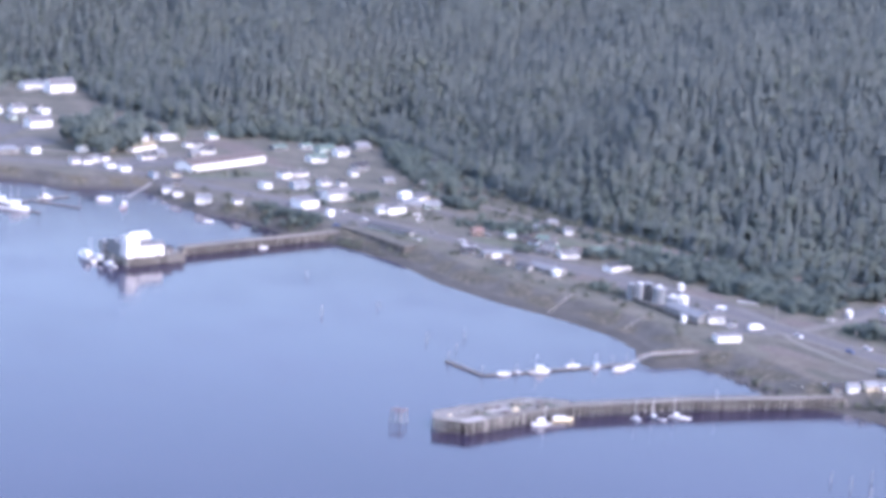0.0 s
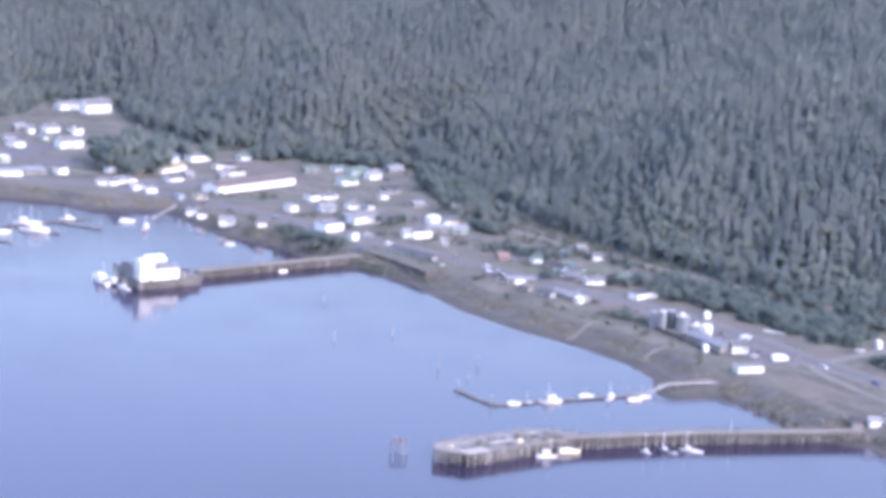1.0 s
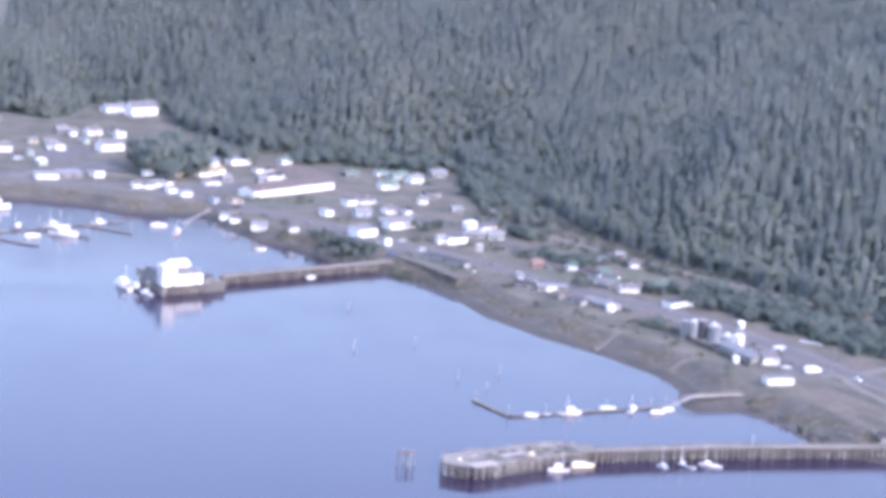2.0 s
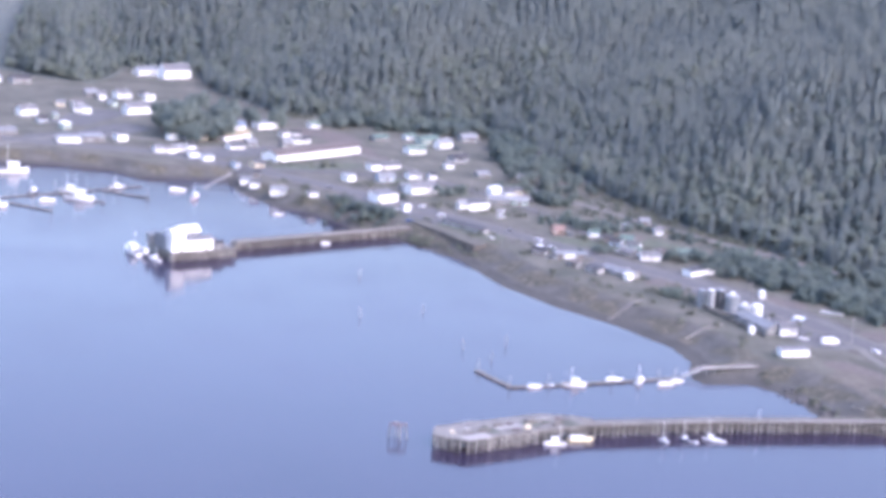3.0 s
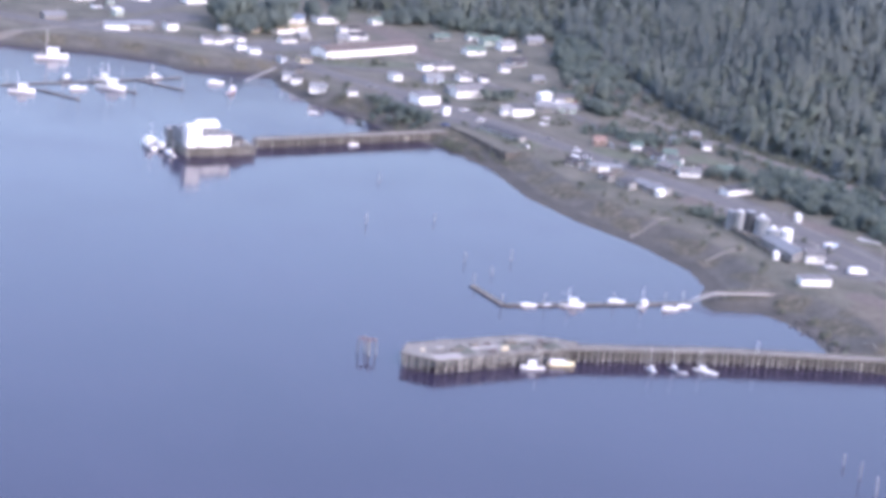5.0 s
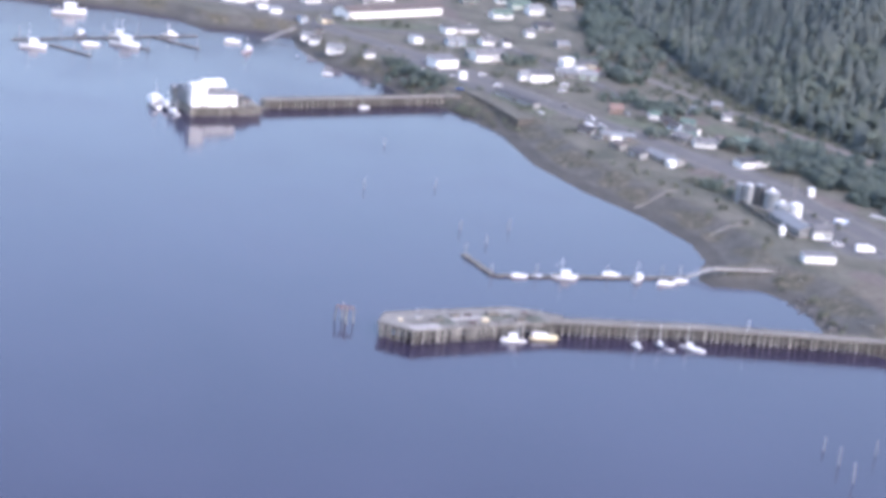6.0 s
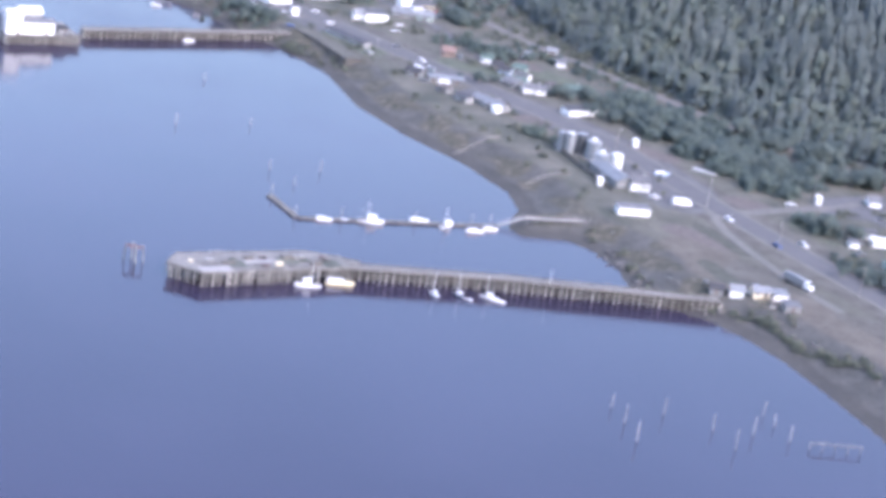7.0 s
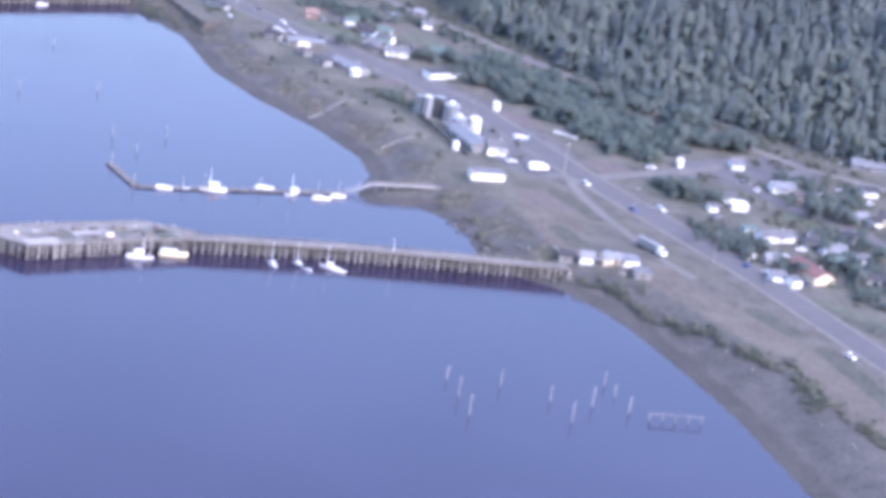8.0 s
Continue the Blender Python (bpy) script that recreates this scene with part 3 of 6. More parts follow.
MIDDLE_HOUSES_B = [
    (11.3, 1313.6, 5.6, 6.6, 4.8, 24, "house", "white", "grey"),
    (-50.7, 1248.8, 5.9, 6.6, 3.9, 40, "shed", "white", "metal"),
    (-28.3, 1255.4, 10.6, 8.8, 5.3, 24, "house", "blue", "metal"),
    (-11.3, 1270.5, 8.2, 7.7, 4.7, 36, "house", "white", "grey"),
    (0.6, 1274.4, 4.6, 6.6, 4.3, 24, "house", "white", "dark"),
    (40.9, 1212.2, 11.7, 9.9, 4.5, -0, "house", "grey", "metal"),
    (53.0, 1211.8, 9.7, 8.8, 5.2, 4, "house", "green", "metal"),
    (50.9, 1245.6, 10.3, 8.8, 3.9, -0, "house", "cream", "grey"),
    (32.6, 1292.9, 7.8, 7.7, 4.0, 24, "house", "grey", "metal"),
    (54.5, 1289.1, 8.9, 7.7, 3.7, 1, "house", "grey", "metal"),
    (-35.8, 1400.9, 11.9, 8.8, 3.6, 36, "house", "grey", "green"),
    (74.5, 1371.7, 11.3, 8.8, 4.7, -0, "house", "grey", "dark"),
]
FAR_HOUSES_A = [
    (-173.7, 1298.0, 6.4, 7.7, 4.8, 26, "house", "white", "grey"),
    (-166.6, 1299.4, 6.0, 7.7, 4.5, 26, "house", "white", "grey"),
    (-162.4, 1308.5, 7.6, 7.7, 4.5, 40, "house", "white", "metal"),
    (-155.3, 1315.1, 5.3, 7.7, 4.9, 26, "house", "white", "dark"),
    (-154.0, 1353.7, 10.5, 8.8, 5.8, 38, "house", "cream", "grey"),
    (-146.7, 1398.9, 6.9, 7.7, 5.6, 27, "house", "white", "grey"),
    (-132.7, 1366.1, 26.4, 11, 5.1, 53, "house", "white", "yellow"),
    (-127.9, 1330.3, 11.5, 7.7, 3.8, 40, "house", "white", "grey"),
    (-119.6, 1340.7, 7.3, 7.7, 5.7, 40, "house", "grey", "metal"),
    (-134.4, 1404.5, 11.8, 8.8, 5.2, 38, "house", "white", "blue"),
    (-115.2, 1417.8, 17.3, 8.8, 4.0, 40, "shed", "white", "metal"),
    (-150.6, 1288.2, 5.9, 6.6, 3.7, 25, "shed", "white", "grey"),
    (-141.0, 1280.8, 7.0, 6.6, 3.3, 25, "shed", "white", "metal"),
    (-88.2, 1368.5, 12.9, 8.8, 4.7, 35, "house", "white", "dark"),
    (-95.8, 1350.2, 7.0, 7.7, 5.4, 26, "house", "grey", "metal"),
]
FAR_HOUSES_B = [
    (-82.8, 1432.5, 8.2, 7.7, 4.9, 40, "house", "white", "green"),
    (-90.2, 1201.8, 9.3, 8.8, 5.1, -0, "house", "white", "metal"),
    (-69.7, 1192.8, 5.6, 6.6, 4.1, 20, "house", "white", "grey"),
    (-105.9, 1223.2, 6.1, 7.7, 4.5, -0, "house", "white", "grey"),
    (-112.9, 1237.9, 6.2, 7.7, 4.2, -0, "house", "white", "metal"),
    (-109.0, 1271.7, 7.3, 7.7, 4.7, 40, "house", "cream", "grey"),
    (-106.9, 1242.1, 4.5, 6.6, 4.2, -0, "house", "grey", "dark"),
    (-207.1, 1437.2, 19.0, 11, 8.4, 39, "house", "white", "grey"),
    (-224.2, 1625.9, 22.8, 13.2, 6.6, 40, "house", "white", "metal"),
    (-202.7, 1617.5, 24.5, 13.2, 11.3, 40, "house", "white", "grey"),
    (-226.8, 1501.3, 11.5, 9.9, 6.2, 39, "house", "white", "grey"),
    (-239.8, 1489.5, 4.7, 6.6, 6.1, 25, "house", "white", "grey"),
    (-249.3, 1497.5, 8.5, 8.8, 5.7, 25, "house", "grey", "metal"),
    (-241.1, 1425.4, 7.1, 6.6, 3.8, 23, "shed", "white", "metal"),
    (-156.9, 1581.2, 7.6, 8.8, 6.4, -0, "house", "grey", "dark"),
]
FAR_HOUSES_C = [
    (-233.3, 1310.4, 14.6, 8.8, 3.5, 21, "shed", "white", "metal"),
    (-219.9, 1318.9, 14.9, 8.8, 3.9, 30, "shed", "grey", "metal"),
    (-202.7, 1328.7, 7.4, 6.6, 4.3, 39, "shed", "white", "grey"),
    (-308.3, 1536.5, 14.6, 9.9, 6.2, 40, "house", "grey", "dark"),
    (-327.7, 1534.9, 10.0, 8.8, 5.3, 31, "house", "white", "metal"),
    (-277.3, 1401.4, 12.8, 9.9, 6.5, 40, "house", "white", "grey"),
    (-245.3, 1428.0, 9.0, 8.8, 4.9, 28, "house", "white", "metal"),
    (-276.6, 1321.6, 14.5, 9.9, 4.6, 40, "house", "grey", "metal"),
]


MORE_NEAR = [
    (102.4, 1036.0, 3.4, 3.4, 3.0, -45, "shed", "white", "white"),
    (86.0, 1046.5, 9.0, 5.0, 3.2, -45, "shed", "grey", "dark"),
    (76.0, 1058.0, 7.0, 5.0, 3.0, -42, "shed", "grey", "rust"),
    (98.4, 1125.4, 6.0, 7.7, 4.2, 10, "house", "grey", "dark"),
    (103.2, 1117.0, 6.0, 7.0, 4.0, -25, "house", "blue", "dark"),
    (112.0, 1109.5, 7.5, 8.0, 4.4, -25, "house", "white", "grey"),
    (113.0, 1163.0, 4.0, 4.0, 3.0, 12, "shed", "white", "metal"),
    (124.9, 1180.0, 6.0, 7.0, 4.0, 12, "house", "grey", "metal"),
    (127.0, 1103.0, 4.0, 4.0, 2.8, 30, "shed", "grey", "rust"),
    (19.5, 1131.0, 31.0, 4.6, 3.0, -43.5, "shed", "grey", "dark"),
    (62.0, 1395.0, 9.0, 8.0, 4.6, 20, "house", "blue", "metal"),
]
MORE_RIGHT = [
    (324.8, 935.8, 5.0, 7.0, 4.0, 12, "house", "green", "metal"),
    (329.9, 931.0, 4.6, 5.5, 4.4, 12, "house", "white", "dark"),
    (278.1, 859.5, 6.0, 7.0, 4.1, 20, "house", "grey", "metal"),
    (273.0, 893.5, 6.0, 4.0, 2.6, 25, "shed", "green", "green"),
    (299.6, 897.0, 3.6, 4.0, 3.2, 12, "shed", "white", "grey"),
    (307.2, 869.9, 7.0, 7.7, 3.8, 12, "house", "grey", "green"),
    (317.2, 855.2, 6.0, 6.6, 3.9, 12, "house", "grey", "dark"),
    (284.4, 836.5, 4.0, 4.6, 3.0, 30, "shed", "white", "grey"),
    (300.0, 951.0, 4.4, 4.4, 3.0, 12, "shed", "grey", "rust"),
    (316.0, 905.0, 5.0, 6.6, 3.9, -40, "house", "grey", "dark"),
]


MORE_FAR = [
    (-212.2, 1513.8, 5.3, 6.2, 4.0, -50, "house", "white", "dark"),
    (-206.6, 1499.6, 4.1, 7.5, 3.9, -50, "shed", "white", "metal"),
    (-256.3, 1392.9, 3.9, 7.2, 3.9, 20, "shed", "green", "metal"),
    (-262.3, 1375.6, 6.8, 5.1, 4.3, 36, "house", "blue", "dark"),
    (-243.3, 1355.8, 5.7, 6.0, 4.3, 40, "shed", "green", "white"),
    (-250.9, 1451.4, 7.9, 5.1, 3.9, 36, "house", "white", "grey"),
    (-228.0, 1462.2, 7.9, 6.1, 4.4, -50, "house", "green", "metal"),
    (-262.2, 1446.0, 5.7, 7.3, 4.2, 20, "house", "cream", "metal"),
    (-171.0, 1345.7, 5.2, 7.2, 4.6, -50, "shed", "white", "green"),
    (-163.4, 1348.9, 4.0, 5.7, 3.4, 40, "shed", "blue", "dark"),
    (-121.9, 1267.3, 3.7, 6.0, 3.4, 36, "shed", "blue", "grey"),
    (-100.0, 1389.6, 6.0, 6.5, 4.3, 40, "house", "white", "grey"),
    (-92.6, 1392.8, 7.0, 5.6, 3.3, 20, "house", "white", "dark"),
]
MORE_MIDDLE = [
    (70.2, 1386.6, 4.8, 7.4, 3.6, 36, "house", "white", "metal"),
    (38.8, 1240.4, 5.3, 7.4, 3.9, -50, "shed", "white", "white"),
    (46.9, 1228.7, 6.0, 5.9, 4.0, 26, "shed", "white", "grey"),
]


# ---- houses ----
WALL_WORDS = {"white": "white-painted", "cream": "cream-painted", "yellow": "yellow-painted", "grey": "weathered grey", "green": "pale green", "blue": "pale blue",
              "orange": "orange-painted", "metal": "sheet-metal"}
ROOF_WORDS = {"grey": "grey shingle", "dark": "dark shingle", "metal": "sheet-metal", "green": "green", "blue": "blue", "red": "red", "rust": "rust-brown",
              "yellow": "ochre", "orange": "orange", "white": "white"}


def gable(w, d, eave, ridge):
    """Walls with two gables, ridge along x."""
    x, y = w / 2, d / 2
    return Geo().add([(-x, -y, -0.8), (x, -y, -0.8), (x, y, -0.8), (-x, y, -0.8), (-x, -y, eave), (x, -y, eave), (x, y, eave), (-x, y, eave), (-x, 0, ridge), (x, 0, ridge)],
                     [(0, 1, 5, 4), (1, 2, 6, 9, 5), (2, 3, 7, 6), (3, 0, 4, 8, 7), (0, 3, 2, 1), (4, 5, 9, 8), (6, 7, 8, 9)])


def gable_roof(w, d, eave, ridge, over=0.45, thick=0.22):
    """Two sloping slabs with overhanging eaves."""
    x, y = w / 2 + over, d / 2
    s = (ridge - eave) / y
    yo = y + over
    lo = eave - s * over
    g = Geo()
    for k in (-1, 1):
        g.add([(-x, k * yo, lo + 0.03), (x, k * yo, lo + 0.03), (x, 0, ridge + 0.03), (-x, 0, ridge + 0.03),
               (-x, k * yo, lo + thick), (x, k * yo, lo + thick), (x, 0, ridge + thick), (-x, 0, ridge + thick)],
              [(0, 1, 2, 3), (4, 5, 6, 7), (0, 1, 5, 4), (1, 2, 6, 5), (2, 3, 7, 6), (3, 0, 4, 7)])
    return g


def shed_roof(w, d, low, high, over=0.3, thick=0.2):
    x, y = w / 2 + over, d / 2 + over
    return Geo().add([(-x, -y, low), (x, -y, low), (x, y, high), (-x, y, high), (-x, -y, low + thick), (x, -y, low + thick), (x, y, high + thick), (-x, y, high + thick)],
                     [(0, 3, 2, 1), (4, 5, 6, 7), (0, 1, 5, 4), (1, 2, 6, 5), (2, 3, 7, 6), (3, 0, 4, 7)])


WINDOW_FRAME = Geo().box(-0.62, -0.05, -0.7, -0.5, 0.05, 0.7).box(0.5, -0.05, -0.7, 0.62, 0.05, 0.7).box(-0.5, -0.05, 0.58, 0.5, 0.05, 0.7).box(
    -0.5, -0.05, -0.7, 0.5, 0.05, -0.58).box(-0.03, -0.04, -0.58, 0.03, 0.04, 0.58).mesh("window", TRIM)
WINDOW_PANE = Geo().box(-0.5, -0.02, -0.58, 0.5, 0.02, 0.58).mesh("pane", GLASS)
DOOR_LEAF = Geo().box(-0.5, -0.05, 0, 0.5, 0.05, 2.05).box(-0.6, -0.04, 0, -0.5, 0.06, 2.15).box(0.5, -0.04, 0, 0.6, 0.06, 2.15).box(-0.5, -0.04, 2.05, 0.5, 0.06, 2.15).mesh("door", DOOR)

DOOR_PALE = DOOR_LEAF.copy()
DOOR_PALE.materials[0] = TRIM


def add_window(parent, m):
    w = part("window", WINDOW_FRAME, None, parent)
    w.matrix_local = m @ Matrix.Diagonal((0.8, 1, 0.8, 1))
    part("pane", WINDOW_PANE, None, w, "dark glass pane")


def house(x, y, w, d, h, rot, kind, wall, roof, group="village houses"):
    """A dwelling or shed; h is the height to the ridge."""
    z = ground_at(x, y)
    if kind == "house":
        w, h, d = max(w, 4.6), max(h, 3.9), d * 0.78
        eave = max(2.35, h * 0.62)
        label = f"small {WALL_WORDS[wall]} house with a {ROOF_WORDS[roof]} gable roof"
        top = thing("house", pose(x, y, z, 0, 0, rot), label, "house", group)
        part("wall", gable(w, d, eave, h), WALLS[wall], top)
        part("roof", gable_roof(w, d, eave, h), ROOFS[roof], top, f"{ROOF_WORDS[roof]} roof")
        if w > 8:
            part("chimney", Geo().box(w * 0.2, 0.4, h - 0.9, w * 0.2 + 0.6, 1.0, h + 0.9).box(w * 0.2 - 0.08, 0.32, h + 0.75, w * 0.2 + 0.68, 1.08, h + 0.9), CONCRETE, top)
    elif kind == "school":
        eave = 4.8
        label = f"long {WALL_WORDS[wall]} school hall with a broad {ROOF_WORDS[roof]} roof"
        top = thing("school_hall", pose(x, y, z, 0, 0, rot), label, "building")
        part("wall", gable(w, d, eave, eave + 2.2), WALLS[wall], top)
        part("roof", gable_roof(w, d, eave, eave + 2.2, 0.8, 0.35), ROOFS[roof], top, f"{ROOF_WORDS[roof]} roof")
    else:
        h = max(h, 2.4)
        eave = h - 0.25
        label = f"low {WALL_WORDS[wall]} shed with a {ROOF_WORDS[roof]} lean-to roof"
        top = thing("shed", pose(x, y, z, 0, 0, rot), label, "shed", group)
        rise = min(0.08 * d, 0.9)
        bx, by = w / 2, d / 2
        g = Geo().add([(-bx, -by, -0.8), (bx, -by, -0.8), (bx, by, -0.8), (-bx, by, -0.8), (-bx, -by, eave), (bx, -by, eave), (bx, by, eave + rise), (-bx, by, eave + rise)],
                      [(0, 3, 2, 1), (4, 5, 6, 7), (0, 1, 5, 4), (1, 2, 6, 5), (2, 3, 7, 6), (3, 0, 4, 7)])
        part("wall", g, WALLS[wall], top)
        part("roof", shed_roof(w, d, eave + 0.02 - rise * 0.3 / d, eave + rise + 0.02 + rise * 0.3 / d), ROOFS[roof], top, f"{ROOF_WORDS[roof]} roof")
    if kind == "house" and w > 7:
        u = -w / 2 + w * (max(1, int(w / 3.2)) // 2 + 0.5) / max(1, int(w / 3.2))
        part("porch_roof", Geo().add([(u - 1.5, -d / 2 - 1.8, 2.25), (u + 1.5, -d / 2 - 1.8, 2.25), (u + 1.5, -d / 2 - 0.02, 2.6), (u - 1.5, -d / 2 - 0.02, 2.6), (u - 1.5, -d / 2 - 1.8, 2.37), (u + 1.5, -d / 2 - 1.8, 2.37), (u + 1.5, -d / 2 - 0.02, 2.72), (u - 1.5, -d / 2 - 0.02, 2.72)],
                                     [(0, 3, 2, 1), (4, 5, 6, 7), (0, 1, 5, 4), (1, 2, 6, 5), (2, 3, 7, 6), (3, 0, 4, 7)]), ROOFS[roof], top)
        for s in (-1.35, 1.35):
            part("porch_post", Geo().box(u + s - 0.07, -d / 2 - 1.7, -0.3, u + s + 0.07, -d / 2 - 1.56, 2.27), TRIM, top)
        part("porch_step", Geo().box(u - 1.4, -d / 2 - 1.7, -0.5, u + 1.4, -d / 2 - 0.02, 0.04), TIMBER, top)
    # a door, and windows along the front and on the two ends
    count = max(1, int(w / 3.2))
    for k in range(count):
        u = -w / 2 + w * (k + 0.5) / count
        if k == count // 2:
            door = part("door", DOOR_PALE if wall == "white" else DOOR_LEAF, None, top)
            door.matrix_local = pose(u, -d / 2 - 0.05, 0.05)
        elif w > 5 and k < 12:
            add_window(top, pose(u, -d / 2 - 0.04, 1.55 if kind != "school" else 2.6))
    if d > 5 and kind == "house":
        for s in (-1, 1):
            add_window(top, pose(s * (w / 2 + 0.04), -d * 0.2, 1.55, 0, 0, 90))
    return top


HOUSE_ROWS = MORE_FAR + MORE_MIDDLE + MORE_NEAR + MORE_RIGHT + NEAR_HOUSES_A + NEAR_HOUSES_B + RIGHT_HOUSES_A + RIGHT_HOUSES_B + MIDDLE_HOUSES_A + MIDDLE_HOUSES_B + FAR_HOUSES_A + FAR_HOUSES_B + FAR_HOUSES_C
for row in NEAR_HOUSES_A + NEAR_HOUSES_B + MORE_NEAR:
    house(*row, group="houses by the shore road")
for row in RIGHT_HOUSES_A + RIGHT_HOUSES_B + MORE_RIGHT:
    house(*row, group="houses on the back street")
house(292.5, 850.4, 17, 12, 5.0, -60, "house", "cream", "red", "houses on the back street")
for row in MIDDLE_HOUSES_A + MIDDLE_HOUSES_B + MORE_MIDDLE:
    house(*row, group="houses round the school")
for row in FAR_HOUSES_A + FAR_HOUSES_B + FAR_HOUSES_C + MORE_FAR:
    house(*row, group="houses by the harbour")


# ---- piers ----
def pile_mesh(length, r):
    return Geo().tube((0, 0, -length), (0, 0, 0), r * 1.1, r, 8).mesh("post", PILE, True)


def deck_prism(corners, z, thick):
    n = len(corners)
    return Geo().add([(*c, z - thick) for c in corners] + [(*c, z) for c in corners],
                     [tuple(range(n - 1, -1, -1)), tuple(range(n, 2 * n))] + [(k, (k + 1) % n, n + (k + 1) % n, n + k) for k in range(n)])


def trestle(top, a, b, width, z, step, pile, brace=True, rail=True, planks=None):
    """A straight deck on bents of piles, from a to b on the plan."""
    a, b = Vector(a), Vector(b)
    u = (b - a).normalized()
    v = Vector((-u.y, u.x))
    length = (b - a).length
    hw = width / 2
    part("deck", deck_prism([a - v * hw, b - v * hw, b + v * hw, a + v * hw], z, 0.35), planks or DECK, top)
    for s in (-1, 1):
        g = Geo()
        o = v * s * (hw - 0.15)
        p, q = a + o, b + o
        g.loft([[(p.x + v.x * e, p.y + v.y * e, z + h) for e, h in ((-0.15, 0), (0.15, 0), (0.15, 0.3), (-0.15, 0.3))],
                [(q.x + v.x * e, q.y + v.y * e, z + h) for e, h in ((-0.15, 0), (0.15, 0), (0.15, 0.3), (-0.15, 0.3))]])
        part("kerb_beam", g, TIMBER, top)
        if rail:
            g = Geo().tube((p.x, p.y, z + 1.1), (q.x, q.y, z + 1.1), 0.06, 0.06, 5)
            for k in range(int(length / 4) + 1):
                c = p + u * min(k * 4, length)
                g.tube((c.x, c.y, z + 0.3), (c.x, c.y, z + 1.1), 0.06, 0.06, 5)
            part("rail", g, TIMBER, top)
    for s in (-1, 1):
        for drop in (0.55, 2.4):
            p, q = a + v * s * hw, b + v * s * hw
            part("waler", Geo().tube((p.x, p.y, z - drop), (q.x, q.y, z - drop), 0.2 if drop < 1 else 0.14, 0.2 if drop < 1 else 0.14, 5), TIMBER, top)
    for o in (-hw * 0.7, 0, hw * 0.7):
        p, q = a + v * o, b + v * o
        part("stringer", Geo().loft([[(c.x + v.x * e, c.y + v.y * e, z - h) for e, h in ((-0.2, 1.3), (0.2, 1.3), (0.2, 0.36), (-0.2, 0.36))] for c in (p, q)]), TIMBER_DARK, top)
    # added dark bars between the pile rows stand in for shade under the deck
    for o in (-hw * 0.1, hw * 0.6):
        for drop in (1.7, 2.6, 3.5, 4.3):
            p, q = a + v * o, b + v * o
            part("shade_girt", Geo().tube((p.x, p.y, z - drop), (q.x, q.y, z - drop), 0.3, 0.3, 6), TIMBER_DARK, top)
    count = int(length / step)
    for k in range(count):
        c, e = a + u * ((k + 0.1) * length / count), a + u * ((k + 0.9) * length / count)
        for o in (-hw * 0.35, hw * 0.35):
            c2, e2 = c + v * o, e + v * o
            a2, e3 = a + u * (k * length / count) + v * o, a + u * ((k + 1) * length / count) + v * o
            part("long_brace", Geo().tube((c2.x, c2.y, z - 1.2), (e2.x, e2.y, 1.0), 0.16, 0.16, 5), TIMBER_DARK, top)
            # another added dark bar per bay, darkening the gap between piles
            part("shade_girt", Geo().tube((a2.x, a2.y, z - 2.4 - 0.9 * (o > 0)), (e3.x, e3.y, z - 2.4 - 0.9 * (o > 0)), 0.2, 0.2, 5), TIMBER_DARK, top)
            part("long_brace", Geo().tube((e2.x, e2.y, z - 1.2), (c2.x, c2.y, 1.0), 0.16, 0.16, 5), TIMBER_DARK, top)
    for k in range(count + 1):
        c = a + u * (k * length / count)
        part("cap_beam", Geo().loft([[(c.x + v.x * o + u.x * e, c.y + v.y * o + u.y * e, z - h) for e, h in ((-0.2, 0.75), (0.2, 0.75), (0.2, 0.36), (-0.2, 0.36))]
                                     for o in (-hw - 0.2, hw + 0.2)]), TIMBER, top)
        for o in (-hw + 0.2, -hw * 0.35, hw * 0.35, hw - 0.2):
            p = c + v * o + u * random.uniform(-0.55, 0.55)
            ob = part("post", pile, None, top)
            ob.matrix_local = pose(p.x + random.uniform(-0.1, 0.1), p.y + random.uniform(-0.1, 0.1), z - 0.5, random.uniform(-2.5, 2.5), random.uniform(-2.5, 2.5), random.uniform(0, 360))
        if brace:
            p, q = c - v * (hw - 0.2), c + v * (hw - 0.2)
            part("brace", Geo().tube((p.x, p.y, z - 1), (q.x, q.y, 1.2), 0.12, 0.12, 5), TIMBER, top)


PIER_Z = 5.0
pier = thing("pier", pose(0, 0, 0), "old weathered timber pier on many piles with a wide head", "pier")
PILE_PIER = pile_mesh(10, 0.24)
trestle(pier, (61.6, 785.0), (119.2, 803.0), 5.2, PIER_Z, 2.5, PILE_PIER)
trestle(pier, (119.2, 803.0), (199.0, 820.4), 5.2, PIER_Z, 2.5, PILE_PIER)
for x, y in ((135.2, 804.6),):
    part("lamp_post", Geo().tube((x, y, PIER_Z), (x, y, PIER_Z + 5.2), 0.11, 0.09, 6), HULL_WHITE, pier, "pale lamp post on the pier edge")
for x, y in ((122, 800.2), (126.4, 801.2), (131, 802.3), (96, 792.5), (92, 791.1), (140, 804.2), (74, 785.2), (79, 786.8)):
    part("fender_post", Geo().tube((x + 0.3, y - 0.9, -8), (x, y - 0.3, PIER_Z + 1.2), 0.24, 0.2, 7), PILE_GREY, pier)
# the wide head lies at an angle to the trestle; its outer end is chamfered
HEAD = [(15, 751), (62.5, 782.5), (66, 792), (45, 793), (3, 767), (1.5, 756)]
part("head_deck", deck_prism(HEAD, PIER_Z + 0.02, 0.4), DECK, pier, "patched plank deck of the pier head")


def inside(ring, x, y):
    hit = False
    for (ax, ay), (bx, by) in zip(ring, ring[1:] + ring[:1]):
        if (ay > y) != (by > y) and x < (bx - ax) * (y - ay) / (by - ay) + ax:
            hit = not hit
    return hit


